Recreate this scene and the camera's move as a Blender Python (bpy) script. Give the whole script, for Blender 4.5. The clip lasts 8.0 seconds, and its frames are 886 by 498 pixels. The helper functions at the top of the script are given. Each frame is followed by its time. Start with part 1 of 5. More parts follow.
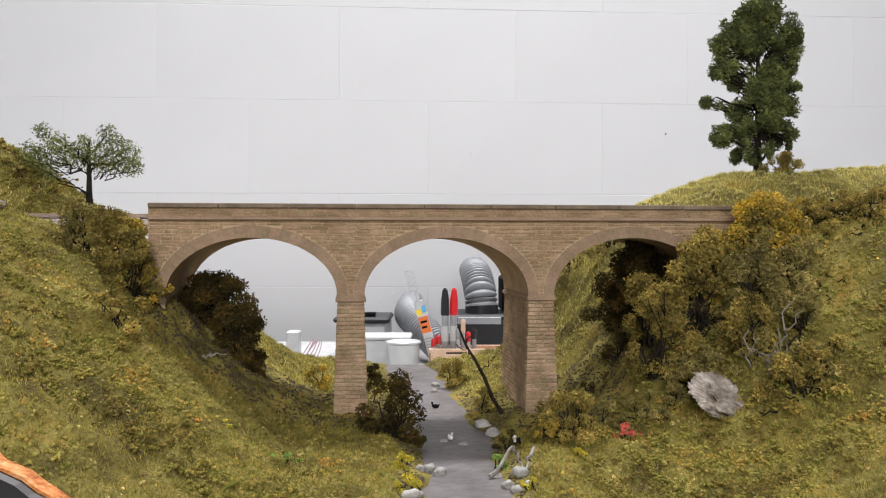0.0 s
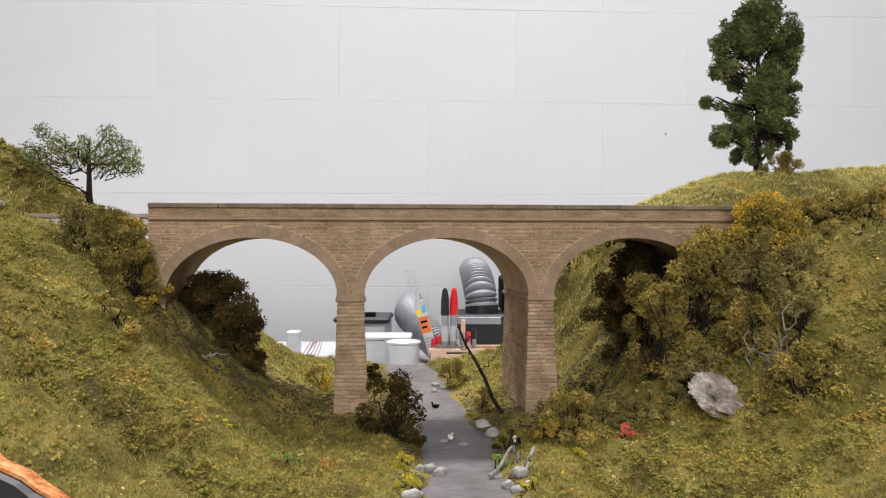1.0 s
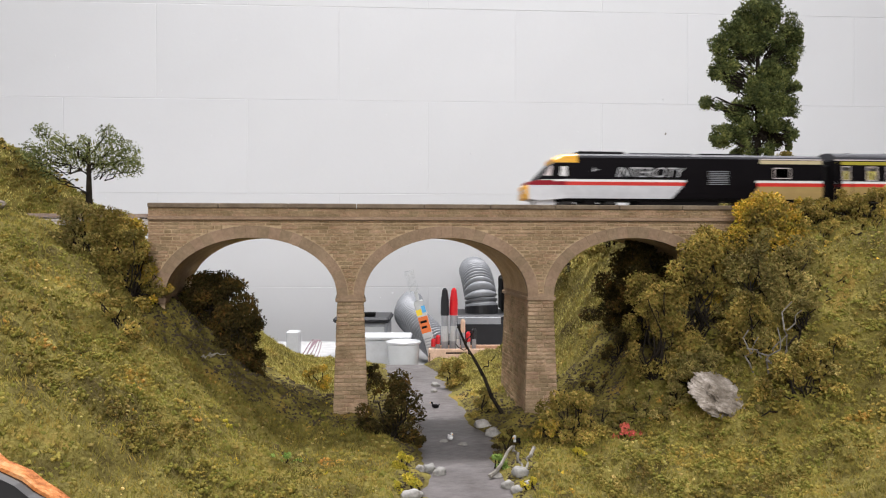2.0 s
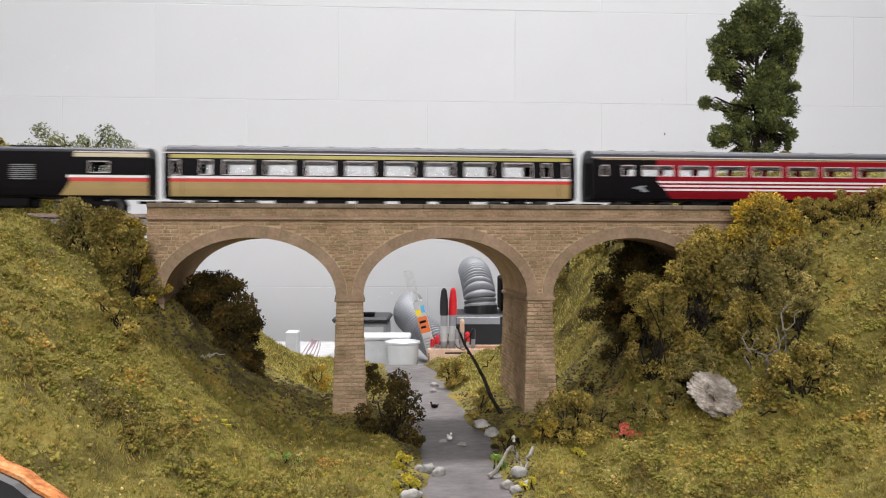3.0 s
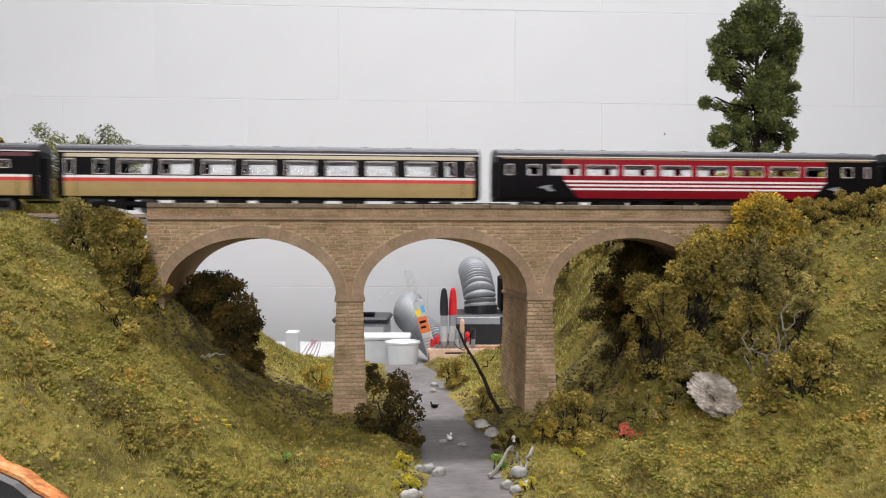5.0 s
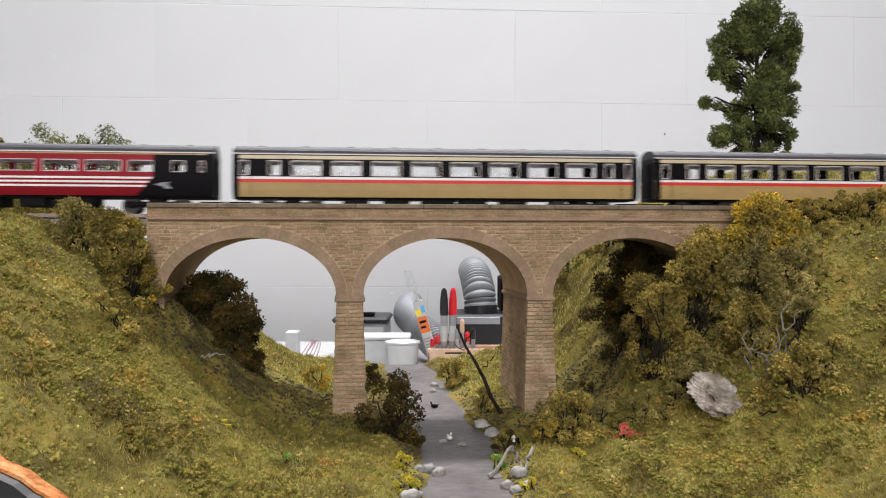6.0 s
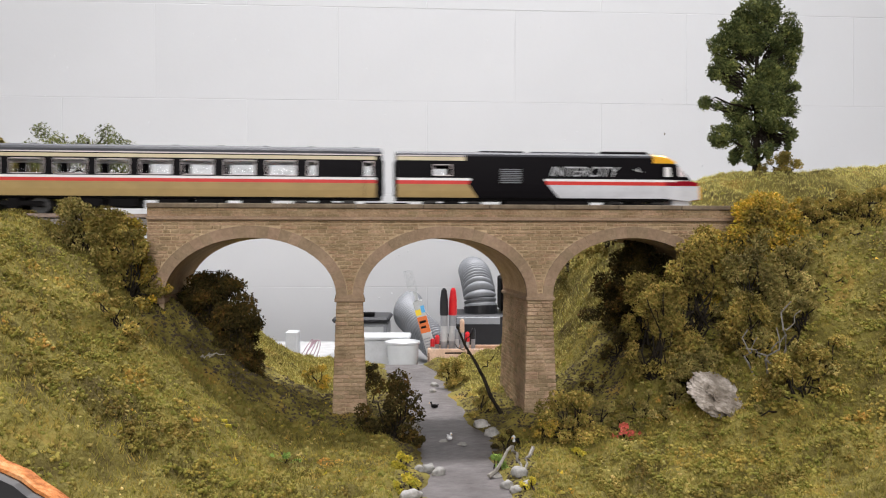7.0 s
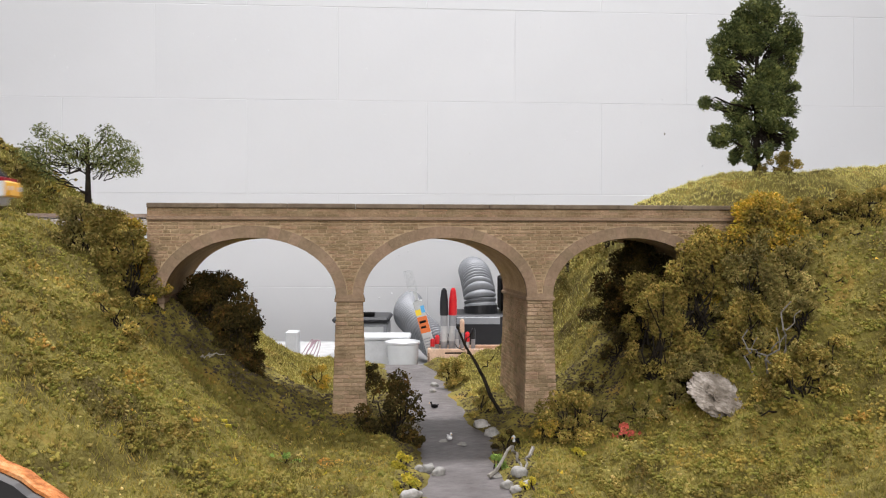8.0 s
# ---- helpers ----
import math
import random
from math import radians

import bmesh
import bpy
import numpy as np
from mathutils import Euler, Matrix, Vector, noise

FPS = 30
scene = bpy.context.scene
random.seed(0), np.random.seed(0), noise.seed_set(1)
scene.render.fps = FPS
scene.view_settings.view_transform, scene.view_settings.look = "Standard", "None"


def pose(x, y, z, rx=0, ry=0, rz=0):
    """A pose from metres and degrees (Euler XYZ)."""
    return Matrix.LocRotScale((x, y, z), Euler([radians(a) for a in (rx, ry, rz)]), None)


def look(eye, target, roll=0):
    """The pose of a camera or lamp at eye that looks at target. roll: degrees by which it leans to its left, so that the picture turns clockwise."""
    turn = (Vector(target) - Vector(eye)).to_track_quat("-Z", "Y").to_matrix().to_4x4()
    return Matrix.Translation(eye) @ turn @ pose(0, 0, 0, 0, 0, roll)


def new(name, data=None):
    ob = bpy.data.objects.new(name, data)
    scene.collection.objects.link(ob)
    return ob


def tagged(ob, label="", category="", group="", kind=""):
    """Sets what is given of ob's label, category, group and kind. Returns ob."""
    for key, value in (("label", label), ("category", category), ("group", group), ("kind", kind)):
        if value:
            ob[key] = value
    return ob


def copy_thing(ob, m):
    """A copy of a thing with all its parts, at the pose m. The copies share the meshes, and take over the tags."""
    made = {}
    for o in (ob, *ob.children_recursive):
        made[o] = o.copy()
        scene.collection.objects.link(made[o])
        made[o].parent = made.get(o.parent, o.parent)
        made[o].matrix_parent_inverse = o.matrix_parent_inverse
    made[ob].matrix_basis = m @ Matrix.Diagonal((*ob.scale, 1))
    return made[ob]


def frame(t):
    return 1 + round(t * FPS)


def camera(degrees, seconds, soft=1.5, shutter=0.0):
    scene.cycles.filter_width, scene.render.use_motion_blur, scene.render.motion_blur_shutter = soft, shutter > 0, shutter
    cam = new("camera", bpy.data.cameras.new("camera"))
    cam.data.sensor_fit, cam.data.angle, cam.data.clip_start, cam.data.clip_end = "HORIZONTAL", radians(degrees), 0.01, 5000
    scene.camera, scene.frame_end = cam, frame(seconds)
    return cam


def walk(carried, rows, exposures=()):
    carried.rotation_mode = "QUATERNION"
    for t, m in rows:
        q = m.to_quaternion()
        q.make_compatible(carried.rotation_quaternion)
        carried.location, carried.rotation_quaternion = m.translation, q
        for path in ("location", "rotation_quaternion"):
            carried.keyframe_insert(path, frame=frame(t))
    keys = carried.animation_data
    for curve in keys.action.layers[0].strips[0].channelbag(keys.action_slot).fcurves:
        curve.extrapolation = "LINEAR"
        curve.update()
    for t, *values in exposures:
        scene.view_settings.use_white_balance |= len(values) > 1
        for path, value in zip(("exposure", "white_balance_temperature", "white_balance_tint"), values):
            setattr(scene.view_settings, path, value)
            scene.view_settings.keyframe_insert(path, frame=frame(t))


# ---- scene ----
cam = camera(55.19, 8.0, soft=1.15, shutter=0.25)
EYE = 1.12  # height of the lens over the room floor; heights of the layout are given from it
walk(cam, [(0.0, look((0, 0, EYE), (0.0, 1.5, EYE - 0.008))), (1.7, look((0, 0, EYE), (0.0, 1.5, EYE - 0.008))),
           (2.8, look((0, 0, EYE), (0.0018, 1.5, EYE - 0.008))), (8.0, look((0, 0, EYE), (0.0018, 1.5, EYE - 0.008)))],
     exposures=[(0.0, 0.0), (8.0, 0.0)])

# ---- world and lights: a closed workshop, one ceiling batten along the block wall and one behind the camera, an invented fill window behind the camera ----
world = bpy.data.worlds.new("world")
world.use_nodes = True
world.node_tree.nodes["Background"].inputs[0].default_value = (0.9, 0.95, 1.0, 1)
world.node_tree.nodes["Background"].inputs[1].default_value = 0.3
scene.world = world
CEILING = 3.2
BATTENS = [(0.1, 1.86, 0.75, 68.0, 126), (0.0, -2.3, -2.3, 104.0, 180)]  # x, y, the y it is aimed at, watts, degrees of spread
for bx, by, aim, power, spread in BATTENS:
    lamp = bpy.data.lights.new("batten_light", "AREA")
    lamp.shape, lamp.size, lamp.size_y, lamp.energy, lamp.color = "RECTANGLE", 2.3, 0.13, power, (0.977, 0.97, 1.0)
    lamp.spread = math.radians(spread)
    new("batten_light", lamp).matrix_world = look((bx, by, CEILING - 0.1), (bx, aim + 0.001, 1.0))
FILL_OPENING = (-1.3, 1.3, 1.15, 2.35)  # opening in the south wall, invented to carry the fill lamp
# fill lamp added to light the viaduct's face from the front
fill_lamp = bpy.data.lights.new("added_fill_light", "AREA")
fill_lamp.shape, fill_lamp.size, fill_lamp.size_y, fill_lamp.energy, fill_lamp.color = "RECTANGLE", 2.5, 1.1, 46.0, (0.985, 0.985, 1.0)
new("added_fill_light", fill_lamp).matrix_world = look((0, -3.02, 1.75), (0, 0, 1.75))


# ---- materials ----
def material(name, colors, scale=40.0, rough=0.8, metal=0.0, bump=0.0, bump_scale=None, fine=None, vary=0.0, island=False, spec=0.5, alpha=None, mottle=0.13, through_light=0.0):
    """colors: two or more colours, mixed by noise of that scale; vary: how far pieces differ in value."""
    mat = bpy.data.materials.new(name)
    mat.use_nodes = True
    nt = mat.node_tree
    bsdf = nt.nodes["Principled BSDF"]
    tc = nt.nodes.new("ShaderNodeTexCoord")
    n1 = nt.nodes.new("ShaderNodeTexNoise")
    n1.inputs["Scale"].default_value, n1.inputs["Detail"].default_value, n1.inputs["Roughness"].default_value = scale, 8, 0.65
    nt.links.new(tc.outputs["Object"], n1.inputs["Vector"])
    ramp = nt.nodes.new("ShaderNodeValToRGB")
    el = ramp.color_ramp.elements
    while len(el) < len(colors):
        el.new(0.5)
    for i, c in enumerate(colors):
        el[i].position = 0.34 + 0.34 * i / max(1, len(colors) - 1)
        el[i].color = (*c, 1)
    nt.links.new(n1.outputs["Fac"], ramp.inputs["Fac"])
    last = ramp.outputs["Color"]
    n2 = nt.nodes.new("ShaderNodeTexNoise")
    n2.inputs["Scale"].default_value, n2.inputs["Detail"].default_value = fine or scale * 9, 4
    nt.links.new(tc.outputs["Object"], n2.inputs["Vector"])
    val = nt.nodes.new("ShaderNodeMapRange")
    val.inputs["From Min"].default_value, val.inputs["From Max"].default_value = 0.3, 0.7
    val.inputs["To Min"].default_value, val.inputs["To Max"].default_value = 1 - mottle, 1 + mottle * 0.9
    nt.links.new(n2.outputs["Fac"], val.inputs["Value"])
    hsv = nt.nodes.new("ShaderNodeHueSaturation")
    nt.links.new(last, hsv.inputs["Color"])
    if vary:
        src = nt.nodes.new("ShaderNodeNewGeometry").outputs["Random Per Island"] if island else nt.nodes.new("ShaderNodeObjectInfo").outputs["Random"]
        mr = nt.nodes.new("ShaderNodeMapRange")
        mr.inputs["To Min"].default_value, mr.inputs["To Max"].default_value = 1 - vary, 1 + vary
        nt.links.new(src, mr.inputs["Value"])
        mul = nt.nodes.new("ShaderNodeMath")
        mul.operation = "MULTIPLY"
        nt.links.new(mr.outputs[0], mul.inputs[0])
        nt.links.new(val.outputs[0], mul.inputs[1])
        nt.links.new(mul.outputs[0], hsv.inputs["Value"])
        hue = nt.nodes.new("ShaderNodeMapRange")
        hue.inputs["To Min"].default_value, hue.inputs["To Max"].default_value = 0.5 + vary * 0.06, 0.5 - vary * 0.06
        nt.links.new(src, hue.inputs["Value"])
        nt.links.new(hue.outputs[0], hsv.inputs["Hue"])
    else:
        nt.links.new(val.outputs[0], hsv.inputs["Value"])
    nt.links.new(hsv.outputs["Color"], bsdf.inputs["Base Color"])
    bsdf.inputs["Roughness"].default_value, bsdf.inputs["Metallic"].default_value = rough, metal
    bsdf.inputs["Specular IOR Level"].default_value = spec
    if bump:
        b = nt.nodes.new("ShaderNodeBump")
        b.inputs["Strength"].default_value, b.inputs["Distance"].default_value = 1.0, bump
        n3 = nt.nodes.new("ShaderNodeTexNoise")
        n3.inputs["Scale"].default_value, n3.inputs["Detail"].default_value = bump_scale or scale * 5, 6
        nt.links.new(tc.outputs["Object"], n3.inputs["Vector"])
        nt.links.new(n3.outputs["Fac"], b.inputs["Height"])
        nt.links.new(b.outputs["Normal"], bsdf.inputs["Normal"])
    if alpha is not None:
        bsdf.inputs["Transmission Weight"].default_value, bsdf.inputs["IOR"].default_value = alpha, 1.1
    if through_light:
        soft_side = nt.nodes.new("ShaderNodeBsdfTranslucent")
        nt.links.new(hsv.outputs["Color"], soft_side.inputs["Color"])
        mix = nt.nodes.new("ShaderNodeMixShader")
        mix.inputs[0].default_value = through_light
        nt.links.new(bsdf.outputs[0], mix.inputs[1])
        nt.links.new(soft_side.outputs[0], mix.inputs[2])
        nt.links.new(mix.outputs[0], nt.nodes["Material Output"].inputs["Surface"])
    return mat


def plain(name, color, rough=0.5, metal=0.0, spec=0.5):
    """A near-plain painted or moulded surface with slight mottling."""
    return material(name, [tuple(c * 0.9 for c in color), tuple(min(1, c * 1.08) for c in color)], 60, rough, metal, spec=spec, mottle=0.04)


GRASS = material("turf", [(0.07207, 0.05465, 0.01763), (0.1272, 0.1034, 0.02791), (0.1992, 0.1656, 0.0426), (0.2459, 0.1656, 0.04039)], 34, 0.95, bump=0.002, bump_scale=420, fine=500, spec=0.1)
TUFT = material("grass_fibre", [(0.09542, 0.07817, 0.02327), (0.2109, 0.1807, 0.04321), (0.3214, 0.2716, 0.06648), (0.3616, 0.2443, 0.05817)], 22, 0.9, fine=300, vary=0.32, island=True, spec=0.1, through_light=0.4)
CRUMB = material("turf_foam", [(0.07168, 0.05268, 0.01662), (0.1816, 0.1391, 0.03491), (0.2007, 0.1862, 0.04156), (0.2867, 0.2182, 0.04986), (0.4206, 0.2069, 0.04571)], 20, 0.95, vary=0.28, island=True, spec=0.05)
PALEGRASS = material("pale_grass_fibre", [(0.3861, 0.3387, 0.1185), (0.5792, 0.5255, 0.1769), (0.695, 0.6259, 0.2179)], 22, 0.9, fine=300, vary=0.3, island=True, spec=0.1, through_light=0.45)
OLIVE = material("olive_foliage", [(0.06767, 0.05334, 0.01484), (0.2616, 0.2, 0.04883), (0.5723, 0.4283, 0.1059)], 32, 0.95, vary=0.35, island=True, spec=0.1)
GOLD = material("golden_foliage", [(0.1, 0.08, 0.024), (0.28, 0.21, 0.045), (0.5, 0.34, 0.042), (0.68, 0.46, 0.045)], 45, 0.95, vary=0.4, island=True, spec=0.1)
MOSS = material("moss_foliage", [(0.06554, 0.05401, 0.02023), (0.2562, 0.2088, 0.06385), (0.5431, 0.4392, 0.1494)], 32, 0.95, vary=0.35, island=True, spec=0.1)
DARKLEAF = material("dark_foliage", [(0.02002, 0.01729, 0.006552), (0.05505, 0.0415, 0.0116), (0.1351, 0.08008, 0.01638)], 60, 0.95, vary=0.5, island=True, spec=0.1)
TREELEAF = material("tree_leaf", [(0.04455, 0.05775, 0.02178), (0.104, 0.1237, 0.04114), (0.2228, 0.2475, 0.0726)], 50, 0.9, vary=0.5, island=True, spec=0.15)
LIGHTLEAF = material("light_tree_leaf", [(0.06, 0.07, 0.025), (0.16, 0.18, 0.06), (0.28, 0.3, 0.11)], 60, 0.9, vary=0.4, island=True, spec=0.15)
YELLOW = material("yellow_flower", [(0.25, 0.23, 0.035), (0.45, 0.37, 0.04), (0.58, 0.48, 0.08)], 80, 0.9, vary=0.3, island=True, spec=0.1)
REDLEAF = material("red_flower", [(0.5, 0.1, 0.06), (0.8, 0.22, 0.15)], 80, 0.9, vary=0.3, island=True, spec=0.1)
FRESH = material("fresh_leaf", [(0.12, 0.2, 0.04), (0.3, 0.4, 0.1)], 80, 0.9, vary=0.3, island=True, spec=0.1)
BARK = material("bark", [(0.012, 0.0096, 0.0072), (0.036, 0.0288, 0.021)], 90, 0.95, bump=0.0006, bump_scale=900, spec=0.08)
DRYWOOD = material("dry_wood", [(0.13, 0.115, 0.095), (0.3, 0.275, 0.235)], 90, 0.9, bump=0.0004, bump_scale=900)
# brown soil with the viaduct's shade worked into its colour
SHADEDEARTH = material("shaded_earth", [(0.04485, 0.03361, 0.02243), (0.0897, 0.07085, 0.04485)], 90, 0.95, bump=0.001, bump_scale=600, spec=0.08)
STONE = material("stone_face", [(0.252, 0.1658, 0.09192), (0.3464, 0.2389, 0.1424), (0.4304, 0.3023, 0.1884)], 55, 0.92, bump=0.0014, bump_scale=480, vary=0.17, island=True, spec=0.2)
STONEPIECE = material("stone_block", [(0.2624, 0.1755, 0.1057), (0.3674, 0.2585, 0.1609), (0.4724, 0.3413, 0.2206)], 55, 0.92, bump=0.0014, bump_scale=480, vary=0.18, spec=0.2)
SMOOTHSTONE = material("dressed_stone", [(0.252, 0.1736, 0.1115), (0.3464, 0.2438, 0.1626)], 45, 0.9, bump=0.0003, bump_scale=900, vary=0.1, spec=0.2)
MORTAR = material("mortar", [(0.3869, 0.2762, 0.167), (0.5416, 0.401, 0.2545)], 60, 0.95, bump=0.0004, bump_scale=900, spec=0.1)
COPING = material("coping_stone", [(0.143, 0.107, 0.0737), (0.242, 0.187, 0.132)], 45, 0.9, bump=0.0003, bump_scale=900, spec=0.2)
ROCK = material("rock", [(0.102, 0.0779, 0.0546), (0.255, 0.2132, 0.1716), (0.4675, 0.41, 0.3588)], 90, 0.9, bump=0.002, bump_scale=260)
PEBBLE = material("pebble", [(0.17, 0.16, 0.145), (0.38, 0.36, 0.33)], 120, 0.7, vary=0.3)
WATER = material("river_resin", [(0.0744, 0.063, 0.06), (0.1116, 0.099, 0.096), (0.1488, 0.132, 0.129)], 45, 0.42, bump=0.0006, bump_scale=160, fine=200, spec=0.12)
BLOCKPAINT = material("white_block_paint", [(0.7178, 0.7178, 0.7275), (0.7372, 0.7372, 0.7469)], 2, 0.6, bump=0.00015, bump_scale=110, fine=5, vary=0.006, mottle=0.012)
WALLPAINT = material("grey_wall_paint", [(0.34, 0.335, 0.33), (0.4, 0.395, 0.39)], 2, 0.7, bump=0.001, bump_scale=40)
CEILPAINT = material("ceiling_paint", [(0.5, 0.5, 0.5), (0.56, 0.56, 0.56)], 2, 0.8)
FLOORPAINT = material("concrete", [(0.25, 0.24, 0.23), (0.38, 0.37, 0.35)], 3, 0.7, bump=0.001, bump_scale=60)
BENCHWOOD = material("bench_board", [(0.406, 0.4025, 0.399), (0.462, 0.4585, 0.455)], 6, 0.6, bump=0.0004)
BOARD = material("baseboard_ply", [(0.34, 0.25, 0.15), (0.46, 0.35, 0.22)], 8, 0.7, bump=0.0004)
FASCIA = plain("black_fascia_paint", (0.015, 0.014, 0.014), 0.5)
ORANGE = material("orange_edge", [(0.32, 0.09, 0.02), (0.62, 0.22, 0.06), (0.75, 0.4, 0.18)], 110, 0.95, bump=0.002, bump_scale=400, fine=500)
STEEL = material("rail_steel", [(0.12, 0.08, 0.06), (0.24, 0.18, 0.14)], 90, 0.45, 0.6)
SLEEPER = material("sleeper", [(0.035, 0.026, 0.02), (0.075, 0.06, 0.048)], 90, 0.85, vary=0.2)
BALLAST = material("ballast", [(0.2, 0.17, 0.14), (0.38, 0.34, 0.3)], 500, 0.95, bump=0.0015, bump_scale=900)
ROOFGREY = plain("roof_grey", (0.06, 0.06, 0.068), 0.55, spec=0.15)
GUTTER = plain("gutter_pale", (0.7, 0.61, 0.6), 0.5)
BLACK = plain("coach_black", (0.007, 0.006, 0.007), 0.4, spec=0.03)
TAN = plain("coach_tan", (0.4, 0.275, 0.11), 0.4, spec=0.25)
CREAM = plain("coach_cream", (0.55, 0.46, 0.28), 0.4)
LEMON = plain("coach_yellow_band", (0.4, 0.34, 0.03), 0.4)
MAROON = plain("coach_maroon_band", (0.13, 0.03, 0.034), 0.4, spec=0.2)
RED = plain("coach_red", (0.26, 0.005, 0.014), 0.4, spec=0.12)
STRIPERED = plain("stripe_red", (0.62, 0.035, 0.025), 0.4, spec=0.3)
DEEPRED = plain("coach_deep_red", (0.2, 0.004, 0.01), 0.4, spec=0.12)
WHITE = plain("coach_white", (0.8, 0.78, 0.77), 0.4)
PALEGREY = plain("power_car_pale_grey", (0.6, 0.6, 0.62), 0.4)
NOSEYELLOW = plain("nose_yellow", (0.85, 0.42, 0.01), 0.4)
UNDERBLACK = plain("underframe_black", (0.009, 0.008, 0.008), 0.7, spec=0.06)
WHEELMETAL = plain("wheel_metal", (0.05, 0.047, 0.045), 0.5, 0.6)
SEATBLUE = plain("seat_plastic", (0.2, 0.22, 0.26), 0.6)
WINDOWGLASS = material("window_glazing", [(0.95, 0.96, 0.96), (0.97, 0.98, 0.98)], 30, 0.03, alpha=1.0)
SILVER = plain("silver_lettering", (0.5, 0.5, 0.51), 0.4)
DULLSILVER = plain("dull_silver_emblem", (0.22, 0.23, 0.25), 0.5)


# ---- building helpers ----
def link(name, verts, faces, mat, parent=None, label="", smooth=False):
    me = bpy.data.meshes.new(name)
    me.from_pydata(verts, [], faces)
    me.materials.append(mat)
    if smooth:
        me.polygons.foreach_set("use_smooth", [True] * len(me.polygons))
    me.update()
    ob = new(name, me)
    if parent:
        ob.parent = parent
    if label:
        ob["label"] = label
    return ob


def part(name, bm, mat, parent=None, label="", smooth=False):
    me = bpy.data.meshes.new(name)
    bm.to_mesh(me)
    bm.free()
    me.materials.append(mat)
    if smooth:
        me.polygons.foreach_set("use_smooth", [True] * len(me.polygons))
    ob = new(name, me)
    if parent:
        ob.parent = parent
    if label:
        ob["label"] = label
    return ob


def thing(name, label, category, at=(0, 0, 0), turn=0.0, group="", kind=""):
    ob = new(name)
    ob.empty_display_size = 0.01
    ob.matrix_basis = Matrix.Translation(at) @ Matrix.Rotation(turn, 4, "Z")
    return tagged(ob, label, category, group, kind)


def box(bm, x0, x1, y0, y1, z0, z1, bevel=0.0, m=None):
    geo = bmesh.ops.create_cube(bm, size=1.0, matrix=Matrix.LocRotScale(((x0 + x1) / 2, (y0 + y1) / 2, (z0 + z1) / 2), None, (abs(x1 - x0), abs(y1 - y0), abs(z1 - z0))))
    if bevel:
        edges = list({e for v in geo["verts"] for e in v.link_edges})
        out = bmesh.ops.bevel(bm, geom=edges, offset=bevel, segments=1, affect="EDGES", profile=0.5)
        if m:
            bmesh.ops.transform(bm, matrix=m, verts=list({v for f in out["faces"] for v in f.verts}))
    elif m:
        bmesh.ops.transform(bm, matrix=m, verts=geo["verts"])


def boxed(*args, **kw):
    bm = bmesh.new()
    box(bm, *args, **kw)
    return bm


def rod(bm, a, b, ra, rb, sides=8):
    a, b = Vector(a), Vector(b)
    d = b - a
    q = d.to_track_quat("Z", "Y").to_matrix().to_4x4()
    bmesh.ops.create_cone(bm, cap_ends=True, segments=sides, radius1=ra, radius2=rb, depth=d.length, matrix=Matrix.Translation((a + b) / 2) @ q)


def lathe(bm, profile, sides=24, m=Matrix.Identity(4)):
    rings = []
    for r, z in profile:
        rings.append([bm.verts.new(m @ Vector((r * math.cos(2 * math.pi * i / sides), r * math.sin(2 * math.pi * i / sides), z))) for i in range(sides)])
    for lo, hi in zip(rings, rings[1:]):
        for i in range(sides):
            bm.faces.new((lo[i], lo[(i + 1) % sides], hi[(i + 1) % sides], hi[i]))
    bm.faces.new(rings[-1])
    bm.faces.new(rings[0][::-1])


def tube(bm, points, radii, sides=8):
    """A tube along points, with a radius at each."""
    rings = []
    for i, p in enumerate(points):
        p = Vector(p)
        t = Vector(points[min(i + 1, len(points) - 1)]) - Vector(points[max(i - 1, 0)])
        q = t.to_track_quat("Z", "Y").to_matrix()
        rings.append([bm.verts.new(p + q @ Vector((radii[i] * math.cos(2 * math.pi * k / sides), radii[i] * math.sin(2 * math.pi * k / sides), 0))) for k in range(sides)])
    for lo, hi in zip(rings, rings[1:]):
        best = min(range(sides), key=lambda o: (lo[0].co - hi[o].co).length)
        for k in range(sides):
            bm.faces.new((lo[k], lo[(k + 1) % sides], hi[(k + 1 + best) % sides], hi[(k + best) % sides]))
    bm.faces.new(rings[-1])
    bm.faces.new(rings[0][::-1])


PHI = (1 + 5 ** 0.5) / 2
ICO = [Vector(v).normalized() for v in ((-1, PHI, 0), (1, PHI, 0), (-1, -PHI, 0), (1, -PHI, 0), (0, -1, PHI), (0, 1, PHI), (0, -1, -PHI), (0, 1, -PHI), (PHI, 0, -1), (PHI, 0, 1), (-PHI, 0, -1), (-PHI, 0, 1))]
ICO_FACES = [tuple(int(c, 16) for c in f) for f in "0b5 051 017 07a 0ab 159 5b4 ba2 a76 718 394 342 326 368 389 495 24b 62a 867 981".split()]


def lump(verts, faces, p, r, rng, flat=0.8):
    """A small uneven crumb of foam."""
    b = len(verts)
    for v in ICO:
        k = r * rng.uniform(0.55, 1.25)
        verts.append(p + Vector((v.x * k, v.y * k, v.z * k * flat)))
    faces += [(b + i, b + j, b + k) for i, j, k in ICO_FACES]


# ---- the lie of the land ----
YAW = math.atan(164 / 1500)
CO, SI = math.cos(YAW), math.sin(YAW)
FRONT = 0.61          # distance of the viaduct's face before the lens
WIDE = 0.098          # width of the viaduct
FRONT_EDGE, BACK_EDGE = 0.343, 0.92


def place(s, d, z=0.0):
    """World place of a point s along the viaduct's face, d behind it, z over the lens's level."""
    return Vector((s * CO - d * SI, FRONT + s * SI + d * CO, EYE + z))


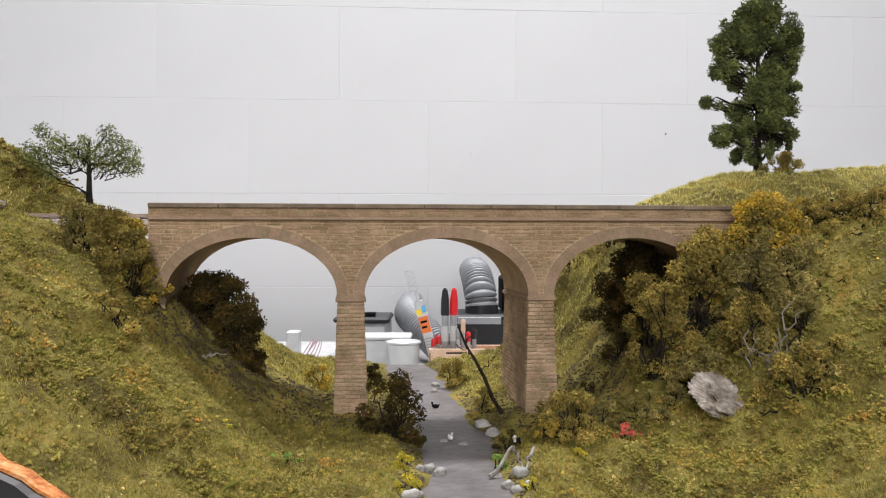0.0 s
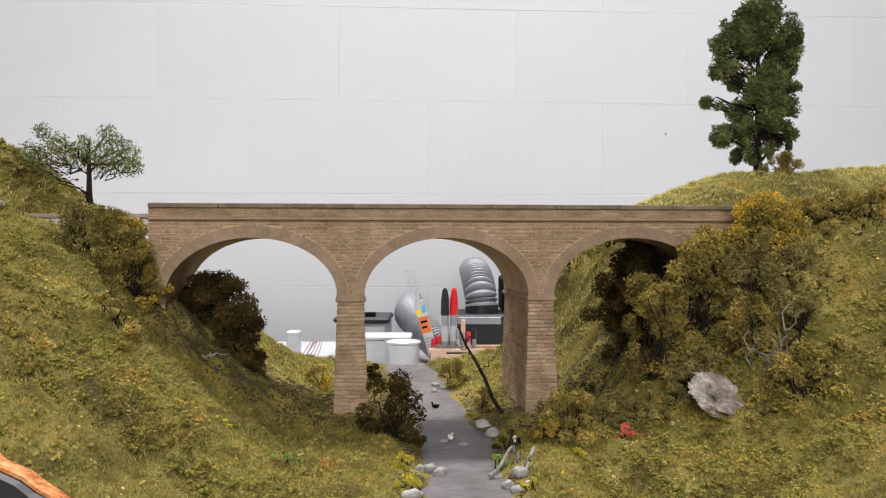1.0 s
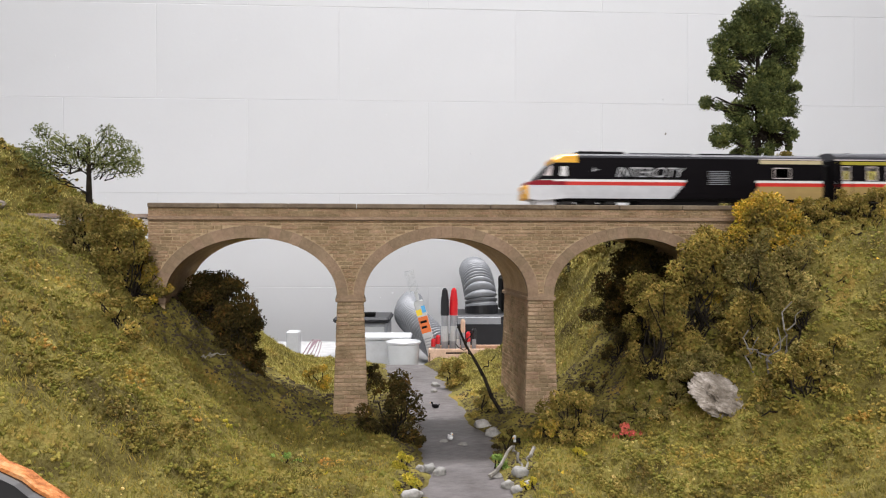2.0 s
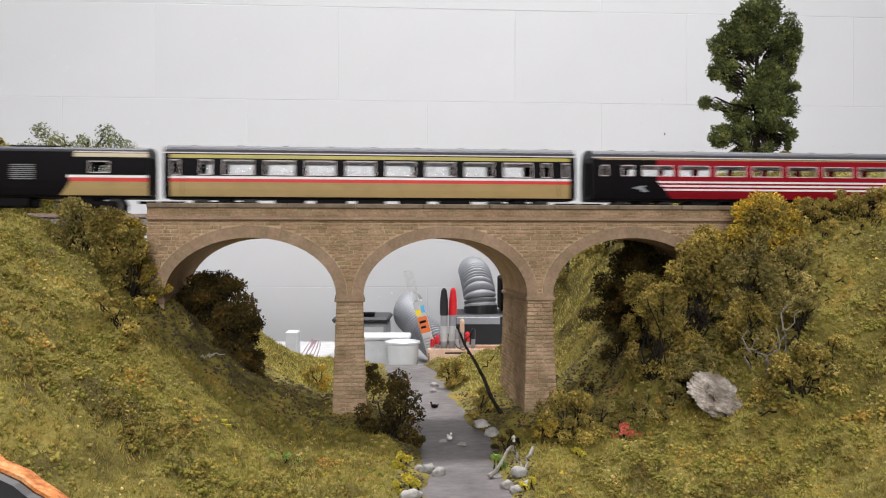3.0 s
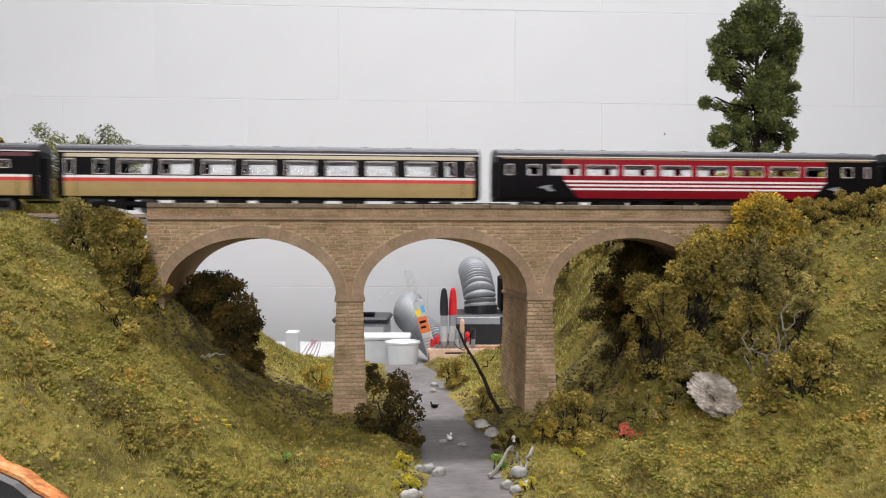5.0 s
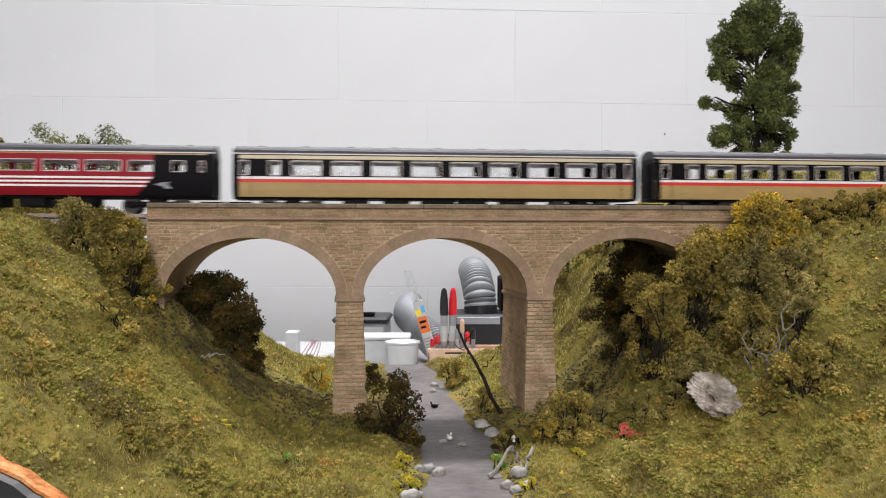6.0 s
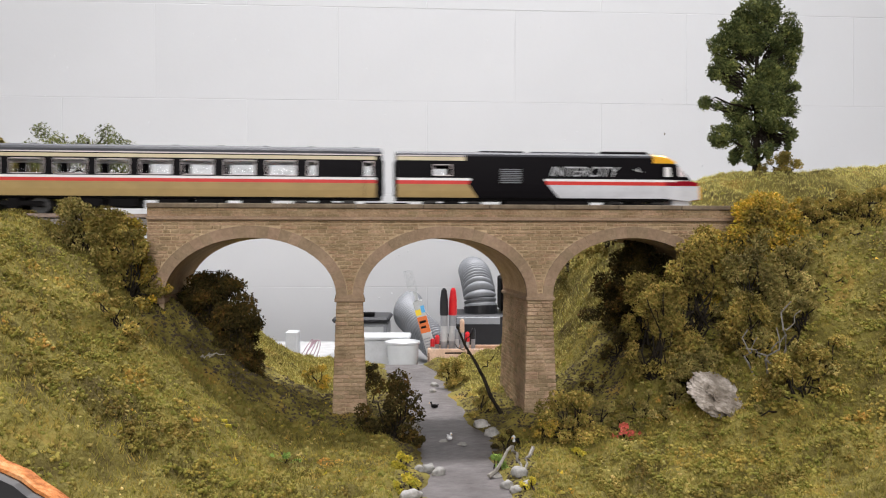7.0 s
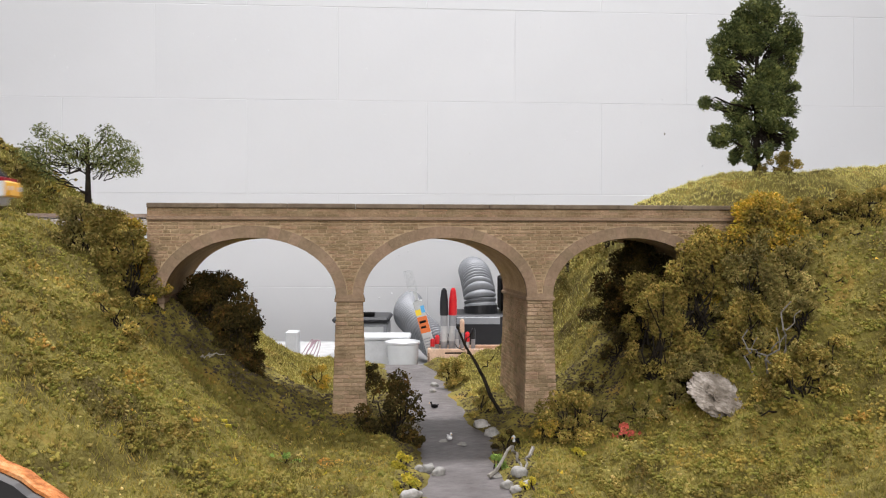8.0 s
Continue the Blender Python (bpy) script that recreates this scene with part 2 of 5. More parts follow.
def smooth_step(a, b, x):
    t = min(1.0, max(0.0, (x - a) / (b - a)))
    return t * t * (3 - 2 * t)


def river(y):
    u = y - 0.434
    return 0.0148 - 0.06 * u - 0.115 * u * u


BANK_Q = (0.0, 0.018, 0.03, 0.085, 0.125, 0.165, 0.205, 0.245, 0.28, 0.6)
BANK_Z = (-0.136, -0.134, -0.126, -0.121, -0.1, -0.07, -0.035, 0.0, 0.017, 0.02)


def bank(q):
    return sum(np.interp(q + o, BANK_Q, BANK_Z) for o in (-0.012, -0.006, 0.0, 0.006, 0.012)) / 5


def land(x, y):
    """Height of the smooth ground over the lens's level."""
    q = x - river(y)
    d = -x * SI + (y - FRONT) * CO
    if q > 0:
        shift = -0.62 * (0.6 - y) * smooth_step(0.02, 0.1, q) if y < 0.6 else 0.28 * (y - 0.6) * smooth_step(0.09, 0.16, q)
    else:
        q = -q
        ramp = smooth_step(0.02, 0.1, q)
        shift = (-0.22 * (0.6 - y) if y < 0.6 else -0.085 * (y - 0.6)) * ramp
    z = bank(max(0.0, q + shift))
    back = smooth_step(0.098, 0.2, d)
    z += back * np.interp(x * 0.78 / y if x < 0 else x, (-0.6, -0.408, -0.35, -0.33, -0.29, 0.14, 0.2, 0.233, 0.289, 0.45), (0.12, 0.073, 0.036, 0.02, 0.0, 0.0, 0.02, 0.0335, 0.053, 0.056))
    return float(z)


def ground(x, y):
    q = abs(x - river(y))
    k = smooth_step(0.015, 0.05, q)
    d = -x * SI + (y - FRONT) * CO
    if abs(d - 0.049) < 0.034 and abs(x) > 0.24:
        k *= 0.25
    n = noise.noise((x * 11, y * 11, 0.3)) * 0.006 + noise.noise((x * 38, y * 38, 4.1)) * 0.0035 + noise.noise((x * 75, y * 75, 6.1)) * 0.003 + noise.noise((x * 130, y * 130, 7.7)) * 0.0032 + abs(noise.noise((x * 260, y * 260, 1.7))) * 0.002
    edge = noise.noise((x * 32, y * 32, 9.1)) * 0.007 + noise.noise((x * 90, y * 90, 2.1)) * 0.003
    return land(x + edge, y) + n * k


def rest(x, y, sink=0.0015):
    return Vector((x, y, EYE + ground(x, y) - sink))


# ---- room ----
def build_room():
    tagged(part("floor", boxed(-5.1, 5.1, -3.1, 3.4, -0.1, 0.0), FLOORPAINT), "grey bare concrete workshop floor", "floor", kind="structure")
    tagged(part("ceiling", boxed(-5.1, 5.1, -3.1, 3.4, CEILING, CEILING + 0.1), CEILPAINT), "off-white painted workshop ceiling", "ceiling", kind="structure")
    tagged(part("wall_west", boxed(-5.1, -5.0, -3.0, 3.3, 0, CEILING), WALLPAINT), "plain grey painted workshop wall", "wall", kind="structure")
    tagged(part("wall_east", boxed(5.0, 5.1, -3.0, 3.3, 0, CEILING), WALLPAINT), "plain grey painted workshop wall", "wall", kind="structure")
    south = thing("wall_south", "plain painted workshop wall with an added window opening", "wall", kind="structure")
    wx0, wx1, wz0, wz1 = FILL_OPENING
    for b in ((-5.1, wx0, 0, CEILING), (wx1, 5.1, 0, CEILING), (wx0, wx1, 0, wz0), (wx0, wx1, wz1, CEILING)):
        part("wall_panel", boxed(b[0], b[1], -3.1, -3.0, b[2], b[3]), WALLPAINT, south)
    # unseen window, added only to house the fill lamp
    win = thing("window_1", "wide white framed window, added unseen for fill light", "window", kind="structure")
    for b in ((wx0, wx1, wz0, wz0 + 0.05), (wx0, wx1, wz1 - 0.05, wz1), (wx0, wx0 + 0.05, wz0 + 0.05, wz1 - 0.05), (wx1 - 0.05, wx1, wz0 + 0.05, wz1 - 0.05)):
        part("window_frame", boxed(b[0], b[1], -3.09, -3.045, b[2], b[3], bevel=0.003), CEILPAINT, win)
    part("window_sill", boxed(wx0 - 0.04, wx1 + 0.04, -2.999, -2.9, wz0 - 0.03, wz0, bevel=0.004), CEILPAINT, win)
    pane = part("pane", boxed(wx0 + 0.05, wx1 - 0.05, -3.07, -3.064, wz0 + 0.05, wz1 - 0.05), WINDOWGLASS, win)
    pane.visible_shadow = False
    # block wall behind the layout
    wall = thing("wall_north", "white painted concrete block wall with faint joints", "wall", (0.0, 2.083, 0), math.atan(0.072), kind="structure")
    part("backing", boxed(-5.3, 5.3, -0.0054, 0.16, 0, CEILING), BLOCKPAINT, wall)
    bw, bh, gap = 0.433, 0.2265, 0.0008
    full = boxed(0, bw - gap, -0.006, 0.01, 0, bh - gap, bevel=0.0008)
    first = None
    rng = random.Random(2)
    for row in range(12):
        z = EYE + 0.35 - 7 * bh + row * bh
        if z < -0.2 or z + bh > CEILING + 0.2:
            continue
        for col in range(-12, 12):
            x = -0.2535 + col * bw + (0 if row % 2 else bw / 2)
            if first is None:
                first = part("block", full, BLOCKPAINT, wall)
                ob = first
            else:
                ob = new("block", first.data)
                ob.parent = wall
            ob.location = (x, rng.uniform(-0.00015, 0.00015), z)
    rng = random.Random(41)
    verts, faces = [], []
    for _ in range(150):
        lump(verts, faces, Vector((rng.uniform(-1.0, 1.0), -0.006, EYE + rng.uniform(-0.2, 0.55))), rng.uniform(0.0008, 0.0022), rng)
    tagged(link("paint_pimple", verts, faces, BLOCKPAINT, wall, "small lumps in the wall paint"), kind="stuff")
    chip = bmesh.new()
    bmesh.ops.create_icosphere(chip, subdivisions=1, radius=0.003, matrix=Matrix.Translation((0.557, -0.006, EYE + 0.276)) @ Matrix.Diagonal((0.8, 0.3, 1.2, 1)))
    part("paint_chip", chip, DRYWOOD, wall, "small dark chip in the paint")
    for bx, by, aim, power, spread in BATTENS:
        lamp = thing("ceiling_batten", "white ceiling batten with a lit diffuser", "ceiling lamp", (bx, by, CEILING), group="ceiling battens")
        part("housing", boxed(-1.2, 1.2, -0.05, 0.05, -0.06, 0.0, bevel=0.006), CEILPAINT, lamp)
        part("end_cap", boxed(-1.212, -1.201, -0.04, 0.04, -0.075, -0.005), CEILPAINT, lamp)
        part("end_cap", boxed(1.201, 1.212, -0.04, 0.04, -0.075, -0.005), CEILPAINT, lamp)
        glow = bpy.data.materials.new("lit_diffuser")
        glow.use_nodes = True
        glow.node_tree.nodes["Principled BSDF"].inputs["Emission Color"].default_value = (1, 0.97, 0.94, 1)
        glow.node_tree.nodes["Principled BSDF"].inputs["Emission Strength"].default_value = 4.0
        part("diffuser", boxed(-1.18, 1.18, -0.035, 0.035, -0.08, -0.06, bevel=0.005), glow, lamp)
    bench = thing("workbench", "long workbench with a plain white painted top", "workbench", (0, 0, 0))
    part("benchtop", boxed(-2.6, 2.6, 0.3, 1.88, 0.868, 0.905, bevel=0.003), BENCHWOOD, bench)
    for lx in (-2.5, -0.9, 0.9, 2.5):
        for ly in (0.36, 1.8):
            part("leg", boxed(lx - 0.035, lx + 0.035, ly - 0.035, ly + 0.035, 0, 0.868), BENCHWOOD, bench)


# ---- landscape ----
def build_land():
    x0, x1, nx, ny = -0.66, 0.66, 560, 250
    xs, ys = np.linspace(x0, x1, nx), np.linspace(FRONT_EDGE, BACK_EDGE, ny)
    verts = [(x, y, EYE + ground(x, y)) for y in ys for x in xs]
    faces = [(j * nx + i, j * nx + i + 1, (j + 1) * nx + i + 1, (j + 1) * nx + i) for j in range(ny - 1) for i in range(nx - 1)]
    rim = [i for i in range(nx)] + [j * nx + nx - 1 for j in range(1, ny)] + [(ny - 1) * nx + i for i in range(nx - 2, -1, -1)] + [j * nx for j in range(ny - 2, 0, -1)]
    base = len(verts)
    verts += [(verts[k][0], verts[k][1], 0.955) for k in rim]
    faces += [(rim[(k + 1) % len(rim)], rim[k], base + k, base + (k + 1) % len(rim)) for k in range(len(rim))]
    tagged(link("ground", verts, faces, GRASS, smooth=True), "model hillside covered with olive and ochre turf", "ground", kind="structure")
    tagged(part("layout_baseboard", boxed(x0, x1, FRONT_EDGE, BACK_EDGE, 0.905, 0.955), BOARD), "plywood layout baseboard lying on the workbench", "baseboard")
    # river of dark resin
    rows = np.linspace(FRONT_EDGE, BACK_EDGE, 60)
    verts, faces = [], []
    for y in rows:
        for k in range(9):
            verts.append((river(y) + (k / 4 - 1) * 0.045, y, EYE - 0.1305))
    for j in range(len(rows) - 1):
        for k in range(8):
            faces.append((j * 9 + k, j * 9 + k + 1, j * 9 + k + 10, j * 9 + k + 9))
    tagged(link("water", verts, faces, WATER, smooth=True), "shallow grey glossy resin river", "water", kind="structure")
    # black fascia with an orange edge in front of the turf
    fascia = thing("fascia", "black painted fascia board with rough orange edge", "fascia board")
    for name, mat, ya, yb, rise in (("panel", FASCIA, FRONT_EDGE - 0.016, FRONT_EDGE - 0.0095, 0.0), ("edging", ORANGE, FRONT_EDGE - 0.0095, FRONT_EDGE - 0.0005, 0.0015)):
        cols = np.linspace(x0, x1, 260)
        verts, faces = [], []
        for x in cols:
            top = EYE + ground(x, FRONT_EDGE) + rise + (noise.noise((x * 160, 1, 1)) * 0.001 if mat is ORANGE else 0)
            verts += [(x, ya, top), (x, yb, top), (x, yb, 0.906), (x, ya, 0.906)]
        for i in range(len(cols) - 1):
            for k in range(4):
                faces.append((i * 4 + k, i * 4 + (k + 1) % 4, i * 4 + 4 + (k + 1) % 4, i * 4 + 4 + k))
        n = len(verts)
        faces += [(3, 2, 1, 0), (n - 4, n - 3, n - 2, n - 1)]
        link(name, verts, faces, mat, fascia)


def scatter_turf():
    """Static grass fibres and foam crumbs over the banks."""
    rng = random.Random(5)
    for name, label, mat, count, size, where in (
            ("grass_fibres", "short olive static grass fibres on the banks", TUFT, 120000, 0.0034, 0),
            ("pale_grass_fibres", "pale sage static grass on the far hill", PALEGRASS, 60000, 0.0030, 1),
            ("turf_crumbs", "crumbs of olive and ochre foam turf", CRUMB, 26000, 0.0017, 2),
            ("earth_crumbs", "brown soil crumbs on the banks, darkened for the viaduct shade", SHADEDEARTH, 30000, 0.0014, 4),
            ("moss_crumbs", "crumbs of pale moss foam turf", MOSS, 7000, 0.0015, 3)):
        verts, faces = [], []
        made = tries = 0
        while made < count and tries < count * 5:
            tries += 1
            x, y = rng.uniform(-0.5, 0.5), rng.uniform(FRONT_EDGE, BACK_EDGE)
            if abs(x) > 0.56 * y + 0.02 or abs(x - river(y)) < 0.024:
                continue
            d = -x * SI + (y - FRONT) * CO
            if abs(d - 0.049) < 0.03 and abs(x) > 0.2:
                continue
            if where == 1 and d < 0.1:
                continue
            if where == 0 and d > 0.12 and x > 0.15:
                continue
            if where >= 2 and d > 0.12 and rng.random() < 0.85:
                continue
            patch = noise.noise((x * 14, y * 14, 2.2))
            if where == 2 and patch < -0.05 + rng.uniform(-0.4, 0.15) + 0.5 * smooth_step(0.47, 0.4, y):
                continue
            if where == 3 and patch > 0.1 + rng.uniform(-0.2, 0.2):
                continue
            # band under and before the viaduct, where dark crumbs stand for its shade
            arch_shade = abs(d - 0.022 + 0.03 * noise.noise((x * 18, y * 18, 6.6))) < 0.062 and abs(x) < 0.2
            shore = abs(x - river(y)) < 0.036 + 0.012 * noise.noise((x * 40, y * 40, 3.6))
            bare = arch_shade or shore
            if (where == 4) != bare and not (where == 0 and rng.random() < 0.04):
                continue
            p = rest(x, y, 0.0006)
            made += 1
            if where >= 2:
                lump(verts, faces, p, size * rng.uniform(0.35, 1.15), rng)
            else:
                h = size * rng.uniform(0.45, 1.25)
                a = rng.uniform(0, 6.283)
                w = 0.00038
                lean = Vector((rng.uniform(-1, 1), rng.uniform(-1, 1), 0)) * h * 0.7
                side = Vector((math.cos(a), math.sin(a), 0)) * w
                b = len(verts)
                verts += [p - side, p + side, p + lean + Vector((0, 0, h))]
                faces.append((b, b + 1, b + 2))
        tagged(link(name, verts, faces, mat), label, "grass", kind="stuff")


def scatter_tufts():
    """Cushions of foam turf that stand out of the slopes, with gaps between them."""
    rng = random.Random(15)
    verts, faces = [], []
    made = 0
    while made < 1250:
        x, y = rng.uniform(-0.42, 0.36), rng.uniform(0.4, 0.8)
        d = -x * SI + (y - FRONT) * CO
        if abs(x) > 0.54 * y + 0.02 or abs(x - river(y)) < 0.06:
            continue
        far_hill = d > 0.1 and x < -0.24
        if d > -0.03 and not far_hill:
            continue
        if not far_hill and noise.noise((x * 11, y * 11, 8.4)) < -0.05 + rng.uniform(-0.1, 0.25):
            continue
        made += 1
        p = rest(x, y, 0.0)
        size = rng.uniform(0.0022, 0.0048)
        for _ in range(13):
            v = Vector((rng.gauss(0, 0.55), rng.gauss(0, 0.55), abs(rng.gauss(0, 0.5)))) * size
            lump(verts, faces, p + v, rng.uniform(0.0006, 0.0013), rng, 0.9)
    tagged(link("turf_tufts", verts, faces, CRUMB), "uneven cushions of olive and ochre foam turf", "grass", kind="stuff")


# ---- viaduct ----
SPRING, RISE, HALF = -0.0365, 0.0415, 0.0595
PIERS = (-0.0660, 0.0720)
ARCHES = (-0.1350, 0.0030, 0.1410)
CROWN_RING = 0.0082
STRING_LO, STRING_HI, COPE_LO, COPE_HI = 0.0171, 0.0196, 0.0256, 0.0289
ENDS = (-0.2057, 0.262)
FLOORZ = -0.124


def inner(u):
    return SPRING + RISE * math.sqrt(max(0.0, 1 - (u / HALF) ** 2))


def outer(u):
    a, b = HALF + 0.0075, RISE + CROWN_RING
    return SPRING + b * math.sqrt(max(0.0, 1 - (u / a) ** 2))


def build_viaduct():
    at = place(0, 0)
    via = thing("viaduct", "three-arched buff stone model viaduct spanning the valley", "viaduct", at, YAW)
    # core with barrel vaults through it
    line = []
    for c in ARCHES:
        for k in range(33):
            a = math.pi * (1 - k / 32)
            line.append((c + HALF * math.cos(a), SPRING + RISE * math.sin(a)))
    outline = [(ENDS[0], STRING_LO), (ENDS[0], SPRING)] + line + [(ENDS[1], SPRING), (ENDS[1], STRING_LO)]
    bm = bmesh.new()
    for yy, flip in ((0.0005, False), (WIDE - 0.0005, True)):
        # strips from the outline up to the top keep the faces clean
        pts = outline[1:-1]
        lo = [bm.verts.new((x, yy, z)) for x, z in pts]
        hi = [bm.verts.new((x, yy, STRING_LO)) for x, z in pts]
        for i in range(len(pts) - 1):
            if pts[i + 1][0] - pts[i][0] < 1e-6:
                continue
            f = (lo[i], lo[i + 1], hi[i + 1], hi[i])
            bm.faces.new(f[::-1] if flip else f)
        if not flip:
            flo, fhi = lo, hi
        else:
            for i in range(len(pts) - 1):
                bm.faces.new((flo[i], lo[i], lo[i + 1], flo[i + 1]))
            bm.faces.new((fhi[0], fhi[-1], hi[-1], hi[0]))
            bm.faces.new((flo[0], fhi[0], hi[0], lo[0]))
            bm.faces.new((flo[-1], lo[-1], hi[-1], fhi[-1]))
    part("spandrel_core", bm, MORTAR, via)
    # squared rubble of the spandrels, in courses
    rng = random.Random(11)
    for face, ya, yb in (("front", -0.0002, 0.0016), ("back", WIDE - 0.0016, WIDE + 0.0002)):
        bm = bmesh.new()
        z, course = SPRING - 0.001, 0
        while z < STRING_LO - 0.0008:
            h = min(rng.choice((0.002, 0.0024, 0.0028)), STRING_LO - z)
            x = ENDS[0]
            while x < ENDS[1]:
                # clip each stone by the ring below it
                def free(xx):
                    for c in ARCHES:
                        if abs(xx - c) < HALF + 0.0075:
                            return outer(xx - c) <= z + 0.0004
                    return True
                if not free(x):
                    x += 0.0006
                    continue
                w = min(rng.uniform(0.005, 0.013), ENDS[1] - x)
                while w > 0.0012 and not (free(x + w) and free(x + w / 2)):
                    w -= 0.0006
                if w > 0.0012:
                    o = rng.uniform(-0.00028, 0.00022)
                    g = 0.00016
                    sx0, sx1, sz0, sz1 = x + g, x + w - g, z + g, z + h - g
                    b = 0.0003
                    yy, yb2 = (ya + o, yb) if face == "front" else (yb - o, ya)
                    lo = [bm.verts.new(v) for v in ((sx0, yb2, sz0), (sx1, yb2, sz0), (sx1, yb2, sz1), (sx0, yb2, sz1))]
                    hi = [bm.verts.new(v) for v in ((sx0 + b, yy, sz0 + b), (sx1 - b, yy, sz0 + b), (sx1 - b, yy + rng.uniform(-0.0001, 0.0001), sz1 - b), (sx0 + b, yy, sz1 - b))]
                    bm.faces.new(hi)
                    for k in range(4):
                        bm.faces.new((lo[k], lo[(k + 1) % 4], hi[(k + 1) % 4], hi[k]))
                x += max(w, 0.0006)
            z += h
        bmesh.ops.recalc_face_normals(bm, faces=bm.faces)
        tagged(part("spandrel_stonework", bm, STONE, via), kind="stuff")
    # voussoirs
    for c in ARCHES:
        for face, ya, yb in (("front", -0.0005, 0.004), ("back", WIDE - 0.004, WIDE + 0.0005)):
            for k in range(25):
                a0, a1 = math.pi * k / 25 + 0.0009, math.pi * (k + 1) / 25 - 0.0009
                bm = bmesh.new()
                ring = []
                for yy in (ya, yb):
                    ring.append([bm.verts.new((c + (HALF + e * 0.0075) * math.cos(a), yy, SPRING + (RISE + e * CROWN_RING) * math.sin(a))) for a, e in ((a0, -0.02), (a1, -0.02), (a1, 1.0), (a0, 1.0))])
                lo, hi = ring
                bm.faces.new(lo)
                bm.faces.new(hi[::-1])
                for i in range(4):
                    bm.faces.new((lo[(i + 1) % 4], lo[i], hi[i], hi[(i + 1) % 4]))
                bmesh.ops.recalc_face_normals(bm, faces=bm.faces)
                part("voussoir", bm, SMOOTHSTONE, via)
    # piers, battered, in courses of stone
    for pc in PIERS:
        pier = part("pier", bmesh.new(), MORTAR, via)
        bm = bmesh.new()
        lo = [bm.verts.new((pc + sx * 0.0122, yy, FLOORZ - 0.006)) for sx, yy in ((-1, -0.0020), (1, -0.0020), (1, WIDE + 0.0020), (-1, WIDE + 0.0020))]
        hi = [bm.verts.new((pc + sx * 0.0090, yy, SPRING - 0.004)) for sx, yy in ((-1, 0.0012), (1, 0.0012), (1, WIDE - 0.0012), (-1, WIDE - 0.0012))]
        bm.faces.new(lo[::-1])
        bm.faces.new(hi)
        for k in range(4):
            bm.faces.new((lo[k], lo[(k + 1) % 4], hi[(k + 1) % 4], hi[k]))
        bm.to_mesh(pier.data)
        bm.free()
        top, bot = SPRING - 0.004, FLOORZ - 0.006
        n = 31
        side = bmesh.new()
        for r in range(n):
            z0 = bot + (top - bot) * r / n
            z1 = bot + (top - bot) * (r + 1) / n
            t = (r + 0.5) / n
            hw = 0.0128 + (0.0095 - 0.0128) * t
            yf = -0.0026 + (0.0008 + 0.0018 - 0.0) * t * 1.0
            cuts = [0, rng.uniform(0.25, 0.42), rng.uniform(0.58, 0.78), 1] if r % 2 else [0, rng.uniform(0.35, 0.65), 1]
            for a, b in zip(cuts, cuts[1:]):
                sx0, sx1 = pc - hw + 2 * hw * a, pc - hw + 2 * hw * b
                st = bmesh.new()
                box(st, sx0 + 0.0002, sx1 - 0.0002, yf + rng.uniform(-0.0003, 0.0002), yf + 0.004, z0 + 0.0002, z1 - 0.0002, bevel=0.00035)
                part("stone", st, STONEPIECE, pier)
            # flanks and back
            for sx in (-1, 1):
                y = 0.002
                while y < WIDE - 0.002:
                    w = min(rng.uniform(0.006, 0.013), WIDE - 0.002 - y)
                    xx = pc + sx * hw
                    box(side, xx - sx * 0.003, xx + sx * rng.uniform(-0.0003, 0.0002), y + 0.0002, y + w - 0.0002, z0 + 0.0002, z1 - 0.0002)
                    y += w
        tagged(part("flank_stonework", side, STONE, pier), kind="stuff")
        cap = bmesh.new()
        box(cap, pc - 0.0108, pc + 0.0108, -0.0016, WIDE + 0.0016, SPRING - 0.0045, SPRING - 0.0016, bevel=0.0006)
        box(cap, pc - 0.0097, pc + 0.0097, -0.0004, WIDE + 0.0004, SPRING - 0.0016, SPRING + 0.0006)
        part("capital", cap, SMOOTHSTONE, pier)
    for ex0, ex1 in ((ENDS[0], ARCHES[0] - HALF), (ARCHES[2] + HALF, ENDS[1])):
        part("abutment", boxed(ex0, ex1, 0.001, WIDE - 0.001, FLOORZ, SPRING), MORTAR, via)
        part("impost", boxed(ex0, ex1 + (0.001 if ex0 < 0 else 0) , -0.0014, WIDE + 0.0014, SPRING - 0.0045, SPRING - 0.0002, bevel=0.0005), SMOOTHSTONE, via)
    # deck, string courses, parapets with courses and copings
    part("deck", boxed(ENDS[0], ENDS[1], 0.0058, WIDE - 0.0058, STRING_LO - 0.002, 0.0176), BALLAST, via)
    for sgn, yo in ((1, 0.0), (-1, WIDE)):
        def span(a, b):
            return (yo + sgn * a, yo + sgn * b) if sgn > 0 else (yo + sgn * b, yo + sgn * a)
        part("string_course", boxed(ENDS[0], ENDS[1], *span(-0.0026, 0.0058), STRING_LO, STRING_HI, bevel=0.0005), SMOOTHSTONE, via)
        part("parapet", boxed(ENDS[0], ENDS[1], *span(0.0004, 0.0052), STRING_HI, COPE_LO), MORTAR, via)
        bm = bmesh.new()
        for r in range(3):
            h = (COPE_LO - STRING_HI) / 3
            x = ENDS[0]
            while x < ENDS[1] - 0.001:
                w = min(rng.uniform(0.006, 0.014), ENDS[1] - x)
                a, b = span(-0.0003 + rng.uniform(-0.0002, 0.0002), 0.003)
                box(bm, x + 0.0002, x + w - 0.0002, a, b, STRING_HI + r * h + 0.0002, STRING_HI + (r + 1) * h - 0.0002)
                x += w
        tagged(part("parapet_stonework", bm, STONE, via), kind="stuff")
        x = ENDS[0]
        while x < ENDS[1] - 0.002:
            w = min(0.048, ENDS[1] - x)
